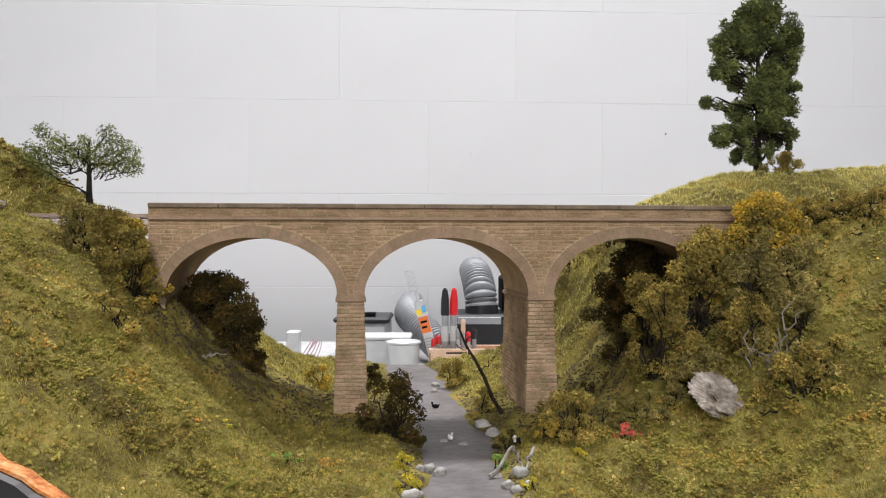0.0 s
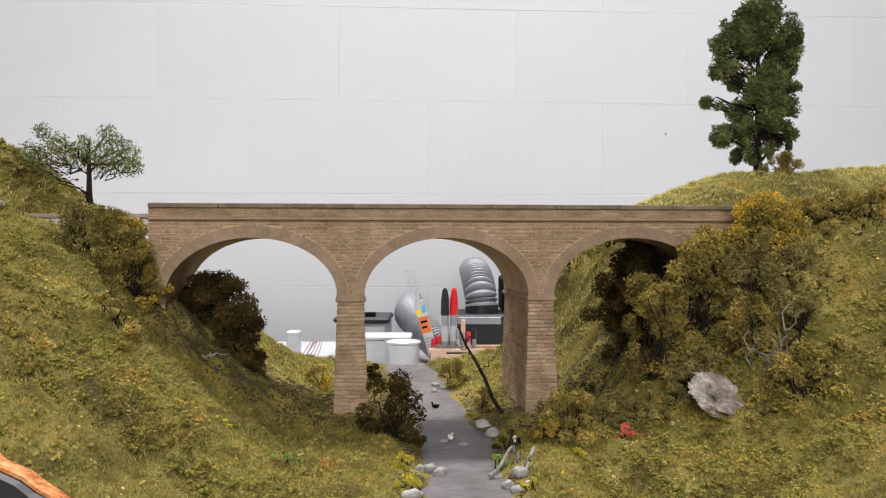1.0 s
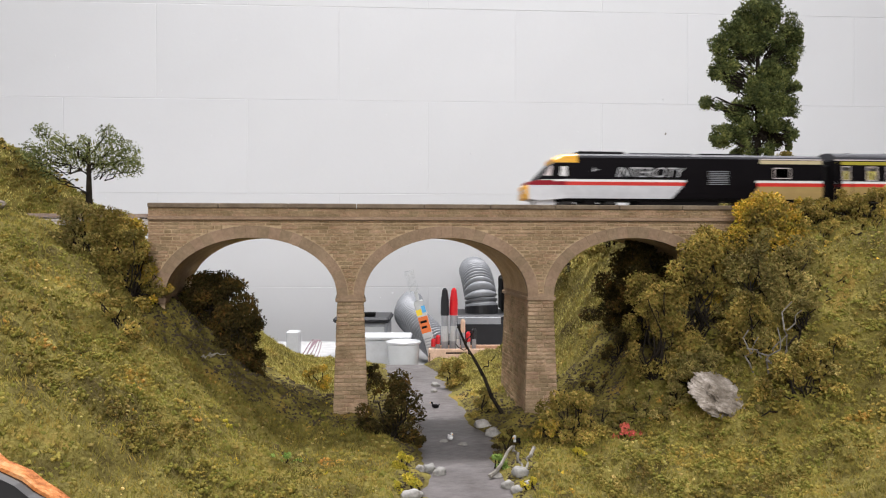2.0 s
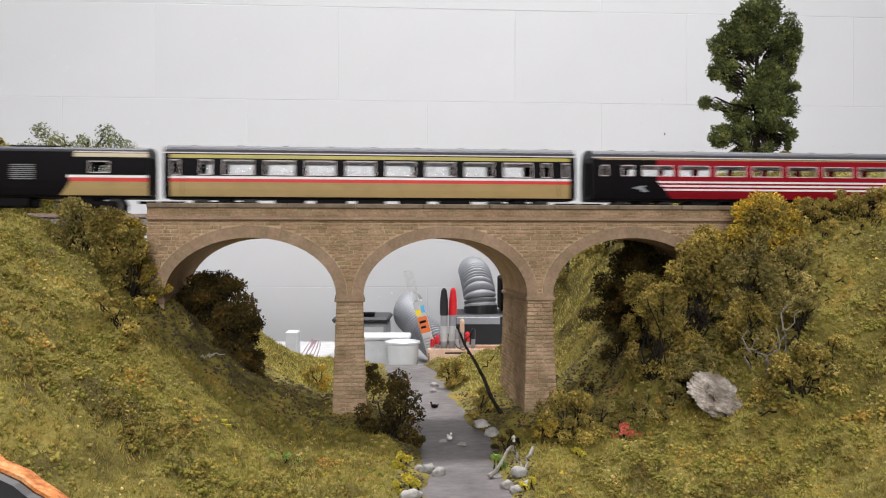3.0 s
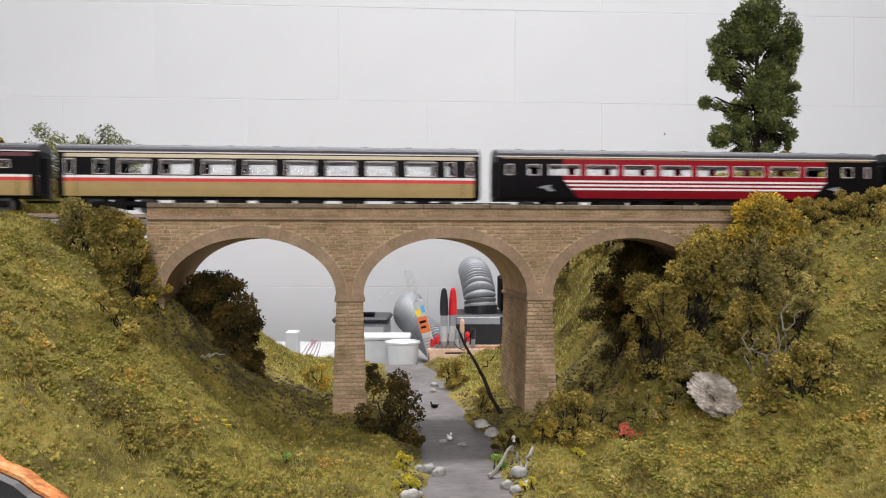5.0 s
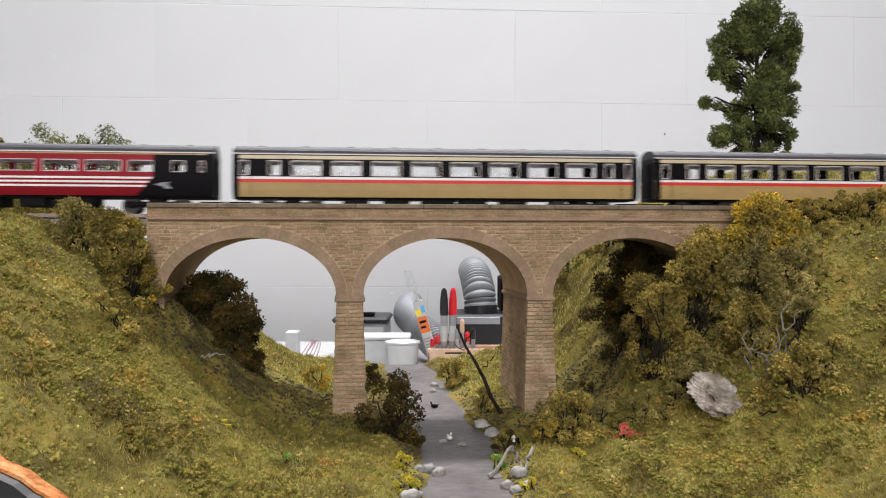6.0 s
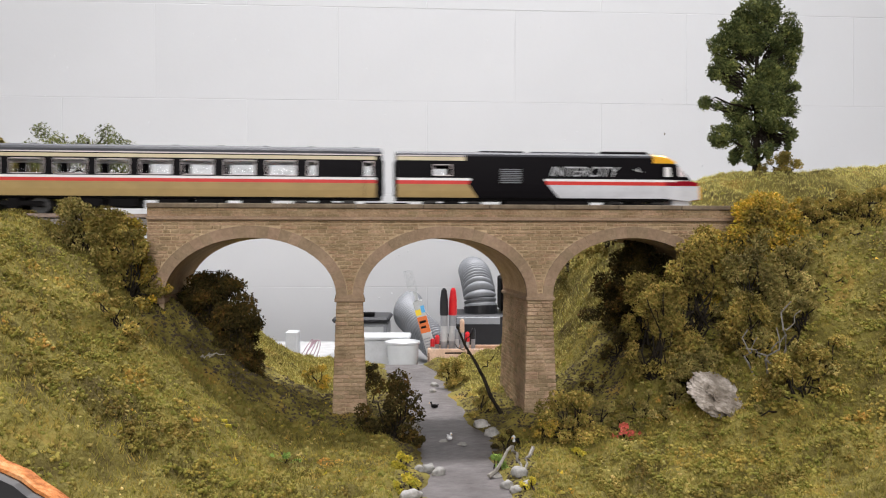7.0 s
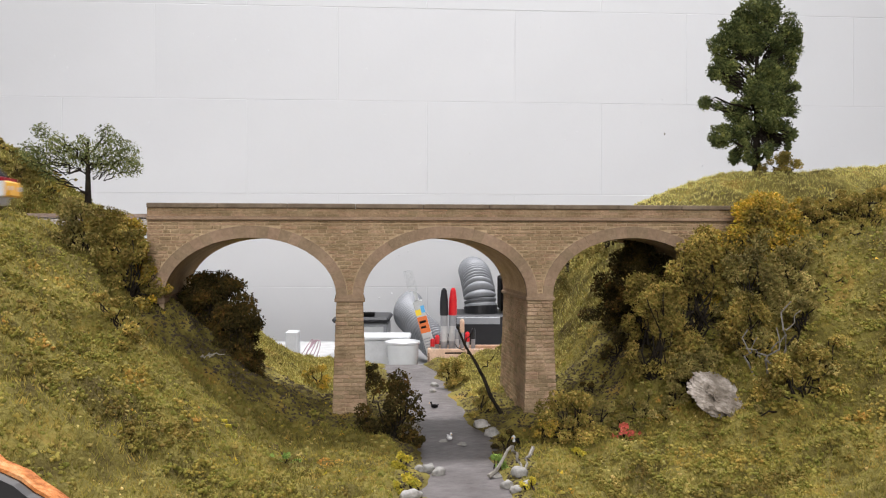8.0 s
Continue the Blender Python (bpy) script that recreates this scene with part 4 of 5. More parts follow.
    part("fuel_tank", boxed(-0.03, 0.035, -0.0138, 0.0138, 0.0045, 0.0112, bevel=0.0008), UNDERBLACK, ob)
    for x in (-0.068, 0.075):
        bogie(ob, x)
    ob.scale = (1.02, 1, 1.02)
    return ob


def build_train():
    """The train from its head: power car, seven coaches, power car; each with its place along the train."""
    ic = "black and tan coach with red stripe and cream band"
    first = "black and tan coach with red stripe and yellow band"
    consist = []
    head = power_car()
    a = coach("first", first)
    r1 = coach("red", "red and black coach with three white stripes")
    c = coach("half", "black and tan coach with half yellow, half maroon band")
    d = coach("plain", ic)
    r2 = copy_thing(r1, Matrix.Identity(4))
    e = copy_thing(d, Matrix.Identity(4))
    f = coach("brake", "black and tan coach with blank end panel")
    tail = copy_thing(head, Matrix.Identity(4))
    consist.append((head, -0.117 - 0.0068, False))
    for k, car in enumerate((a, r1, c, d, r2, e, f)):
        consist.append((car, PITCH * (k + 0.5), False))
    consist.append((tail, PITCH * 7 + 0.117 + 0.0068, True))
    return consist


def motions():
    for car, offset, turned in TRAIN:
        rows = []
        for k in range(41):
            t = k * 0.2
            s = -SPEED * (t - FIRST_GAP) + offset
            s_, d, a = track(s)
            rows.append((t, Matrix.Translation(place(s_, d, RAIL)) @ Matrix.Rotation(YAW + a + (math.pi if turned else 0), 4, "Z")))
        walk(car, rows)


# ---- plants, stones, birds ----
def flakes(verts, faces, centre, r, count, size, rng, flat=1.0, near=0.55, far=1.08):
    """Small leaf clumps in the outer part of a blob."""
    for _ in range(count):
        v = Vector((rng.gauss(0, 1), rng.gauss(0, 1), rng.gauss(0, 1))).normalized() * r * rng.uniform(near, far)
        v.z *= flat
        p = Vector(centre) + v
        s = size * rng.uniform(0.5, 1.3)
        b = len(verts)
        for k in range(4):
            verts.append(p + Vector((rng.uniform(-s, s), rng.uniform(-s, s), rng.uniform(-s, s))))
        faces += [(b, b + 1, b + 2), (b, b + 2, b + 3), (b, b + 3, b + 1), (b + 1, b + 3, b + 2)]


def branch(bm, a, b, ra, rb, rng, bend=0.12):
    a, b = Vector(a), Vector(b)
    n = 5
    j = (b - a).length * bend
    pts = [a.lerp(b, k / n) + (Vector((rng.uniform(-j, j), rng.uniform(-j, j), rng.uniform(-j, j))) if 0 < k < n else Vector()) for k in range(n + 1)]
    tube(bm, pts, [ra + (rb - ra) * k / n for k in range(n + 1)], 6)


def bush(x, y, w, h, mat, label, seed, group="bushes on the banks", name="bush"):
    rng = random.Random(seed)
    base = rest(x, y, 0.003)
    w, h = w * 1.1, h * 1.18
    ob = thing(name, label, "bush", base, group=group)
    verts, faces, stems = [], [], bmesh.new()
    blobs = min(36, max(8, int(24 * (w / 0.05) * (h / 0.05) ** 0.5)))
    for k in range(blobs):
        a, rr = rng.uniform(0, 6.283), math.sqrt(rng.random())
        z = rng.random()
        wide = 0.5 * w * (1 - 0.55 * max(0, z - 0.35) / 0.65)
        r = min(w, h) * rng.uniform(0.1, 0.2)
        # blobs follow the slope on which the bush grows
        px, py = rr * wide * math.cos(a), rr * wide * 0.7 * math.sin(a)
        low = ground(x + px, y + py) - ground(x, y)
        c = Vector((px, py, max(low, -h) * (1 - z * 0.5) + r * 0.4 + z * max(0.001, h - 1.3 * r)))
        flakes(verts, faces, c, r, int(340 * (r / 0.008) ** 1.6) + 40, 0.0009 + 0.035 * r, rng, 0.8, 0.55, 1.15)
        branch(stems, (px * 0.2, py * 0.2, 0), c, 0.0008, 0.0003, rng)
    link("foliage", verts, faces, mat, ob)
    part("stem", stems, BARK, ob)
    return ob


OLIVE_AT = [(-0.228, 0.583, 0.04, 0.036), (-0.212, 0.575, 0.038, 0.045), (0.262, 0.59, 0.042, 0.012), (0.285, 0.572, 0.04, 0.01), (0.31, 0.602, 0.045, 0.012), (0.25, 0.55, 0.03, 0.009), (0.147, 0.585, 0.036, 0.058), (0.178, 0.592, 0.044, 0.07), (0.2, 0.552, 0.04, 0.038), (0.213, 0.499, 0.053, 0.028), (0.028, 0.636, 0.028, 0.021),
            (0.01, 0.772, 0.031, 0.025), (-0.193, 0.51, 0.036, 0.02), (0.278, 0.62, 0.05, 0.024), (0.32, 0.63, 0.055, 0.027), (0.26, 0.622, 0.042, 0.022), (0.3, 0.61, 0.05, 0.022), (0.345, 0.64, 0.05, 0.026), (0.082, 0.533, 0.05, 0.033), (0.151, 0.625, 0.04, 0.05)]
GOLD_AT = [(0.205, 0.602, 0.038, 0.046), (0.24, 0.608, 0.036, 0.03), (-0.207, 0.583, 0.02, 0.036), (0.229, 0.618, 0.051, 0.046), (0.216, 0.625, 0.042, 0.034), (-0.107, 0.718, 0.022, 0.021), (0.258, 0.634, 0.04, 0.025), (0.062, 0.53, 0.025, 0.018), (-0.199, 0.588, 0.022, 0.034), (-0.216, 0.6, 0.03, 0.046)]
MOSS_AT = [(0.163, 0.513, 0.022, 0.008), (0.192, 0.503, 0.024, 0.007), (-0.245, 0.578, 0.04, 0.032), (0.167, 0.552, 0.03, 0.024), (0.153, 0.556, 0.026, 0.02), (0.212, 0.575, 0.042, 0.05), (0.17, 0.562, 0.036, 0.022), (0.2, 0.542, 0.03, 0.02), (0.133, 0.559, 0.056, 0.014), (0.101, 0.548, 0.022, 0.026), (0.226, 0.534, 0.032, 0.025), (0.236, 0.575, 0.046, 0.027),
           (0.168, 0.6, 0.036, 0.036), (0.208, 0.61, 0.045, 0.037), (0.116, 0.553, 0.026, 0.009), (0.145, 0.551, 0.033, 0.012), (0.227, 0.504, 0.03, 0.017), (0.16, 0.8, 0.05, 0.02), (0.13, 0.84, 0.05, 0.015)]
# the low bushes at x 0.135 and 0.112 stand for shade on the ground
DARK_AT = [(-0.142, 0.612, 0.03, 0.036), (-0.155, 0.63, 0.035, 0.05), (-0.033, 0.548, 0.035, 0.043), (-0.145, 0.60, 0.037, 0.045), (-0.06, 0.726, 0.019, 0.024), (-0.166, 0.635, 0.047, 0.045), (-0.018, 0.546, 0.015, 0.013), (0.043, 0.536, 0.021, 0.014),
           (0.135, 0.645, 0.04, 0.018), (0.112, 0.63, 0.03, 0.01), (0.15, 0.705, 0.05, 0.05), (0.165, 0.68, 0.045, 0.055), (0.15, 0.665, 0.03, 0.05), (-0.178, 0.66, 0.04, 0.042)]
HILL_AT = [(-0.372, 0.735, 0.05, 0.009), (-0.345, 0.735, 0.05, 0.008), (-0.4, 0.745, 0.06, 0.009), (-0.325, 0.74, 0.035, 0.006), (-0.36, 0.775, 0.06, 0.008), (-0.39, 0.78, 0.06, 0.008)]


def stone(x, y, w, h, mat, label, seed, name="stone", group="stones by the river", sink=0.3):
    rng = random.Random(seed)
    bm = bmesh.new()
    bmesh.ops.create_icosphere(bm, subdivisions=4 if mat is ROCK else 3, radius=0.5)
    o = rng.uniform(0, 50)
    for v in bm.verts:
        n = v.co.normalized()
        rough = 0.13 if mat is ROCK else 0.07
        v.co = n * (0.5 + 0.16 * noise.noise(n * 1.6 + Vector((o, 0, 0))) + rough * (abs(noise.noise(n * 3.4 + Vector((0, o, 0)))) - 0.2) + rough * 0.5 * noise.noise(n * 9 + Vector((0, 0, o))))
        v.co = Vector((v.co.x * w, v.co.y * w * 0.75, (v.co.z + 0.5 - sink) * h))
    ob = part(name, bm, mat, smooth=mat is not ROCK)
    z = max(ground(x, y), -0.1305)
    ob.matrix_basis = Matrix.Translation((x, y, EYE + z - 0.0006)) @ Matrix.Rotation(o, 4, "Z")
    return tagged(ob, label, "rock", group)


def outcrop(x, y):
    """A broken rock face lying in the slope of the bank."""
    bm = bmesh.new()
    bmesh.ops.create_icosphere(bm, subdivisions=5, radius=0.5)
    for v in bm.verts:
        n = v.co.normalized()
        crag = noise.noise(n * 2.1 + Vector((3, 7, 1))) * 0.22 + abs(noise.noise(n * 5 + Vector((1, 2, 9)))) * 0.1 + noise.noise(n * 13) * 0.06 + noise.noise(n * 28) * 0.03
        # ledges broken across the face
        v.co = n * (0.46 + crag)
        v.co.z = 0.75 * v.co.z + 0.25 * round(v.co.z * 6) / 6
        v.co = Vector((v.co.x * 0.054, v.co.y * 0.04, v.co.z * 0.011))
    ob = part("rock_outcrop", bm, ROCK)
    ob.matrix_basis = Matrix.Translation((x, y, EYE + land(x, y) - 0.0015)) @ Matrix.Rotation(0.35, 4, "Y") @ Matrix.Rotation(0.55, 4, "X")
    return tagged(ob, "pale grey weathered rock outcrop in the bank", "rock")


def bird(x, y, s, body, head, label, turn):
    z = max(ground(x, y), -0.1305)
    ob = thing("water_bird", label, "bird", (x, y, EYE + z), turn, group="birds on the river")
    def blob(name, mat, c, r, tilt=0.0, under=None):
        bm = bmesh.new()
        bmesh.ops.create_uvsphere(bm, u_segments=14, v_segments=9, radius=1, matrix=Matrix.Translation(Vector(c) * s) @ Matrix.Rotation(tilt, 4, "Y") @ Matrix.Diagonal((r[0] * s, r[1] * s, r[2] * s, 1)))
        return part(name, bm, mat, ob, smooth=True)
    blob("body", body, (0, 0, 0.28), (0.55, 0.3, 0.3), 0.12)
    blob("tail", body, (0.5, 0, 0.4), (0.22, 0.14, 0.08), -0.5)
    bm = bmesh.new()
    rod(bm, Vector((-0.38, 0, 0.4)) * s, Vector((-0.48, 0, 0.75)) * s, 0.11 * s, 0.09 * s, 8)
    part("neck", bm, head, ob)
    blob("head", head, (-0.52, 0, 0.8), (0.18, 0.14, 0.14))
    bm = bmesh.new()
    rod(bm, Vector((-0.66, 0, 0.78)) * s, Vector((-0.88, 0, 0.75)) * s, 0.06 * s, 0.02 * s, 6)
    part("beak", bm, NOSEYELLOW, ob)


def leafy_tree(name, label, x, y, mat, trunk_h, trunk_r, blobs, limbs, seed, size):
    """blobs: (x, y, z, r) round the foot; limbs: (from z, to x, y, z)."""
    rng = random.Random(seed)
    ob = thing(name, label, "tree", rest(x, y, 0.002))
    bm = bmesh.new()
    pts = [Vector((noise.noise((k, seed, 0)) * 0.0015, 0, trunk_h * k / 8)) for k in range(9)]
    tube(bm, pts, [trunk_r * (1.35 if k == 0 else 1) * (1 - 0.75 * k / 8) for k in range(9)], 9)
    part("trunk", bm, BARK, ob)
    for z, lx, ly, lz in limbs:
        bm = bmesh.new()
        branch(bm, (0, 0, z), (lx, ly, lz), trunk_r * 0.45, trunk_r * 0.12, rng, 0.1)
        part("limb", bm, BARK, ob)
    twigs = bmesh.new()
    verts, faces = [], []
    for bx, by, bz, r in blobs:
        flakes(verts, faces, (bx, by, bz), r, int(480 * (r / 0.01) ** 1.6), size, rng, 1.0, 0.45, 1.25)
        for _ in range(2):
            branch(twigs, (bx * 0.35, by * 0.35, max(trunk_h * 0.3, bz - 0.012)), (bx + rng.uniform(-r, r) * 0.7, by, bz + rng.uniform(-r, r) * 0.5), 0.0006, 0.0003, rng)
    link("crown", verts, faces, mat, ob)
    part("twig", twigs, BARK, ob)
    return ob


def build_plants():
    seed = 100
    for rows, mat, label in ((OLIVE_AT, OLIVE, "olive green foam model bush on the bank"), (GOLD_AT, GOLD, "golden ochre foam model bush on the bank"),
                             (MOSS_AT, MOSS, "pale moss green model bush on the bank"), (DARK_AT, DARKLEAF, "dark brown-green model bush, some added to stand for shade")):
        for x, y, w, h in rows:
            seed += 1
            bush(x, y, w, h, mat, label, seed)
    for k, (x, y, w, h) in enumerate(HILL_AT):
        bush(x, y, w, h, (MOSS, GOLD, OLIVE)[k % 3], "low ochre scrub on the hill beside the track", 300 + k, "scrub on the hill", "scrub")
    for k, (x, y, w, h) in enumerate([(-0.022, 0.477, 0.013, 0.012), (-0.013, 0.445, 0.022, 0.012), (0.082, 0.507, 0.01, 0.008), (0.047, 0.442, 0.015, 0.008), (-0.125, 0.49, 0.012, 0.004)]):
        bush(x, y, w, h, YELLOW, "small yellow flowering plant near the river", 400 + k, "yellow flowers", "flower_clump")
    for k, (x, y, w, h) in enumerate([(-0.088, 0.476, 0.015, 0.008), (0.032, 0.493, 0.012, 0.012)]):
        bush(x, y, w, h, FRESH, "fresh green leafy plant on the river bank", 420 + k, "green plants", "leafy_plant")
    bush(0.117, 0.533, 0.02, 0.013, REDLEAF, "small coral red flowering shrub in the turf", 440, "", "flowering_shrub")
    bush(0.356, 0.885, 0.05, 0.027, OLIVE, "low olive brown shrub at the foot of the tree", 441, "", "shrub")
    # weathered outcrop and river stones
    outcrop(0.181, 0.528)
    stone(-0.368, 0.698, 0.018, 0.01, ROCK, "pale rock beside the track", 9, "rock", "")
    for k, (x, y, w, h) in enumerate([(-0.008, 0.488, 0.010, 0.007), (-0.013, 0.485, 0.007, 0.005), (-0.002, 0.481, 0.009, 0.006), (-0.007, 0.781, 0.009, 0.006), (-0.008, 0.75, 0.008, 0.005), (-0.042, 0.755, 0.01, 0.007),
                                      (-0.036, 0.723, 0.009, 0.006), (-0.031, 0.686, 0.008, 0.006), (0.028, 0.602, 0.012, 0.007), (0.034, 0.579, 0.012, 0.008), (0.039, 0.445, 0.008, 0.005), (0.035, 0.455, 0.008, 0.006),
                                      (-0.016, 0.436, 0.012, 0.006), (0.043, 0.47, 0.01, 0.008), (-0.02, 0.6, 0.009, 0.006), (-0.022, 0.57, 0.009, 0.007), (0.001, 0.561, 0.006, 0.003), (0.013, 0.552, 0.007, 0.003), (0.03, 0.475, 0.007, 0.004), (0.046, 0.452, 0.009, 0.006)]):
        stone(x, y, w, h, PEBBLE, "pale rounded stone at the river's edge", 20 + k)
    bird(-0.006, 0.676, 0.0055, UNDERBLACK, UNDERBLACK, "small black duck swimming on the river", 0.3)
    bird(0.005, 0.565, 0.006, WHITE, WHITE, "small white swan on the river", 1.9)
    bird(0.047, 0.541, 0.009, UNDERBLACK, WHITE, "black bird with white head on the bank", 1.2)
    # driftwood, the leaning dead branch and grey twigs
    rng = random.Random(77)
    for (x0, y0, z0), (x1, y1, z1), r in (((0.026, 0.471, -0.129), (0.040, 0.49, -0.117), 0.0011), ((0.041, 0.492, -0.117), (0.045, 0.478, -0.126), 0.0009), ((0.053, 0.492, -0.118), (0.046, 0.472, -0.126), 0.0010)):
        bm = bmesh.new()
        branch(bm, (x0, y0, EYE + z0), (x1, y1, EYE + z1), r * 1.2, r * 0.7, rng, 0.06)
        tagged(part("driftwood", bm, DRYWOOD), "bleached grey driftwood log at the water's edge", "driftwood", "driftwood")
    dead = thing("dead_branch", "dark leaning dead branch by the river", "branch", (0.0435, 0.622, EYE - 0.124))
    bm = bmesh.new()
    branch(bm, (0, 0, 0), (-0.0317, 0.028, 0.061), 0.0017, 0.0008, rng, 0.016)
    part("stem", bm, BARK, dead)
    for a, b in (((-0.016, 0.006, 0.03), (-0.005, 0.002, 0.042)), ((-0.022, 0.008, 0.042), (-0.034, 0.01, 0.05)), ((-0.026, 0.01, 0.05), (-0.02, 0.012, 0.062))):
        bm = bmesh.new()
        branch(bm, a, b, 0.0006, 0.0003, rng)
        part("twig", bm, BARK, dead)
    for x, y, dx, h in ((0.204, 0.53, 0.003, 0.03), (0.212, 0.53, 0.004, 0.036), (0.208, 0.53, -0.02, 0.012), (0.197, 0.535, -0.006, 0.03), (-0.16, 0.56, 0.012, 0.004)):
        p = rest(x, y, 0.001)
        tw = thing("grey_twig", "bare grey dead twig among the bushes", "twig", p, group="grey twigs")
        bm = bmesh.new()
        branch(bm, (0, 0, 0), (dx, -0.006, h), 0.0008, 0.0004, rng)
        part("stem", bm, DRYWOOD, tw)
        bm = bmesh.new()
        branch(bm, (dx * 0.5, -0.003, h * 0.5), (dx + 0.006, -0.006, h * 0.85), 0.0005, 0.0003, rng)
        part("twig", bm, DRYWOOD, tw)
    # fence by the line
    fence = thing("fence", "low dark wooden lineside fence in the hedge", "fence")
    posts = [(0.288, 0.628), (0.315, 0.632), (0.342, 0.636)]
    for x, y in posts:
        p = rest(x, y, 0.002)
        part("post", boxed(p.x - 0.0009, p.x + 0.0009, p.y - 0.0009, p.y + 0.0009, p.z, p.z + 0.02), BARK, fence)
    for dz in (0.011, 0.0165):
        bm = bmesh.new()
        rod(bm, rest(*posts[0]) + Vector((0, -0.0012, dz)), rest(*posts[-1]) + Vector((0, -0.0012, dz)), 0.0006, 0.0006, 6)
        part("rail", bm, BARK, fence)
    # trees
    rng = random.Random(3)
    # lobes of the crown by tiers, in millimetres: across, up, radius
    upper = [(-6, 174, 14), (13, 177, 15), (28, 167, 12), (-18, 159, 9), (4, 159, 13), (-33, 156, 11), (-42, 143, 8), (-33, 134, 11), (34, 153, 11), (42, 144, 7), (20, 144, 9), (0, 143, 13), (-18, 141, 11), (36, 132, 10), (19, 125, 12)]
    middle = [(-45, 111, 9), (-33, 114, 10), (-24, 104, 8), (-49, 85, 9), (0, 108, 11), (15, 109, 12), (33, 114, 10), (41, 99, 8), (24, 102, 10), (-12, 90, 12), (6, 87, 10), (-24, 75, 9), (-12, 72, 12), (8, 72, 13), (24, 75, 11), (39, 80, 8)]
    lower = [(-42, 47, 9), (-30, 48, 9), (-18, 45, 10), (-9, 54, 10), (13, 58, 8), (15, 47, 7), (27, 43, 7), (37, 51, 8), (-15, 27, 8), (-6, 23, 7), (4, 29, 7), (36, 37, 4)]
    crown = []
    for lx, lz, lr in upper + middle + lower:
        ly = rng.uniform(-20, 20) * (1 - abs(lx) / 70)
        for k in range(8):
            o = [rng.uniform(-0.8, 0.8) * lr for _ in range(3)]
            crown.append(((0.95 * lx + o[0] - 1) / 1000, (ly + o[1]) / 1000, (lz + 1.1 * o[2]) / 1000, lr * rng.uniform(0.4, 0.75) / 1000))
    limbs = [(0.03, -0.036, 0, 0.046), (0.03, 0.024, 0.002, 0.034), (0.036, 0.034, 0.004, 0.046), (0.075, -0.048, 0.0, 0.086), (0.05, -0.04, 0.004, 0.085), (0.06, 0.035, -0.006, 0.09), (0.075, -0.028, 0, 0.115), (0.085, 0.03, 0.008, 0.13), (0.1, -0.02, 0, 0.15), (0.1, 0.018, 0, 0.155), (0.022, 0.022, -0.004, 0.031)]
    leafy_tree("tall_tree", "tall dark green broadleaf model tree on the hill", 0.334, 0.9, TREELEAF, 0.165, 0.0044, crown, limbs, 12, 0.0015)
    crown = [(-0.042, 0, 0.0665, 0.006), (-0.055, 0.004, 0.0495, 0.0075), (-0.046, -0.004, 0.042, 0.008), (-0.036, 0.004, 0.046, 0.0105), (-0.026, -0.006, 0.055, 0.008), (-0.037, 0, 0.031, 0.0075), (-0.02, 0.006, 0.044, 0.009), (-0.009, -0.004, 0.047, 0.008),
             (0.0, 0.005, 0.041, 0.008), (-0.004, 0, 0.058, 0.005), (0.012, -0.004, 0.047, 0.0095), (0.016, 0, 0.064, 0.0065), (0.023, 0.004, 0.054, 0.0085), (0.035, 0, 0.046, 0.009), (0.029, -0.004, 0.036, 0.0085), (0.04, 0, 0.035, 0.0065), (0.014, 0, 0.036, 0.007)]
    limbs = [(0.016, -0.021, 0, 0.026), (0.033, -0.034, 0, 0.044), (0.035, 0.008, 0, 0.042), (0.042, -0.005, 0, 0.064), (0.045, 0.012, -0.003, 0.063), (0.04, 0.033, 0, 0.046), (0.045, -0.03, 0, 0.07)]
    leafy_tree("small_tree", "spreading pale green model tree with dark trunk", -0.313, 0.75, LIGHTLEAF, 0.062, 0.0034, [(a, b, c + 0.005, r * 1.2) for a, b, c, r in crown], limbs, 21, 0.0011)
    # golden specks over the far slopes
    verts, faces = [], []
    rng = random.Random(8)
    for _ in range(9000):
        x, y = rng.uniform(-0.46, 0.46), rng.uniform(0.4, 0.9)
        d = -x * SI + (y - FRONT) * CO
        if abs(x - river(y)) < 0.05 or abs(d - 0.049) < 0.032 or noise.noise((x * 9, y * 9, 5.5)) < 0.02:
            continue
        flakes(verts, faces, rest(x, y, -0.0003), 0.0008, 1, 0.0011, rng)
    tagged(link("ochre_crumbs", verts, faces, GOLD), "scattered golden ochre foam crumbs on the turf", "turf", kind="stuff")


# ---- clutter on the workbench behind ----
GREYHOSE = plain("grey_hose", (0.19, 0.197, 0.21), 0.4)
TUBWHITE = plain("white_plastic", (0.52, 0.53, 0.54), 0.35)
CLEAR = material("translucent_plastic", [(0.4875, 0.5005, 0.507), (0.533, 0.546, 0.5525)], 30, 0.25, spec=0.5, mottle=0.02)
DARKGREY = plain("dark_grey_plastic", (0.022, 0.022, 0.025), 0.45, spec=0.25)
MIDGREY = plain("mid_grey_plastic", (0.3, 0.31, 0.33), 0.4)
REDPLASTIC = plain("red_plastic", (0.65, 0.012, 0.02), 0.3)
LABELORANGE = plain("orange_label", (0.75, 0.17, 0.03), 0.5)
LABELBLUE = plain("blue_label", (0.1, 0.42, 0.75), 0.5)
LABELYELLOW = plain("yellow_label", (0.85, 0.62, 0.03), 0.5)
PALEWOOD = material("pale_wood", [(0.55, 0.36, 0.25), (0.68, 0.47, 0.34)], 30, 0.6, bump=0.0003)
TOP = 0.905


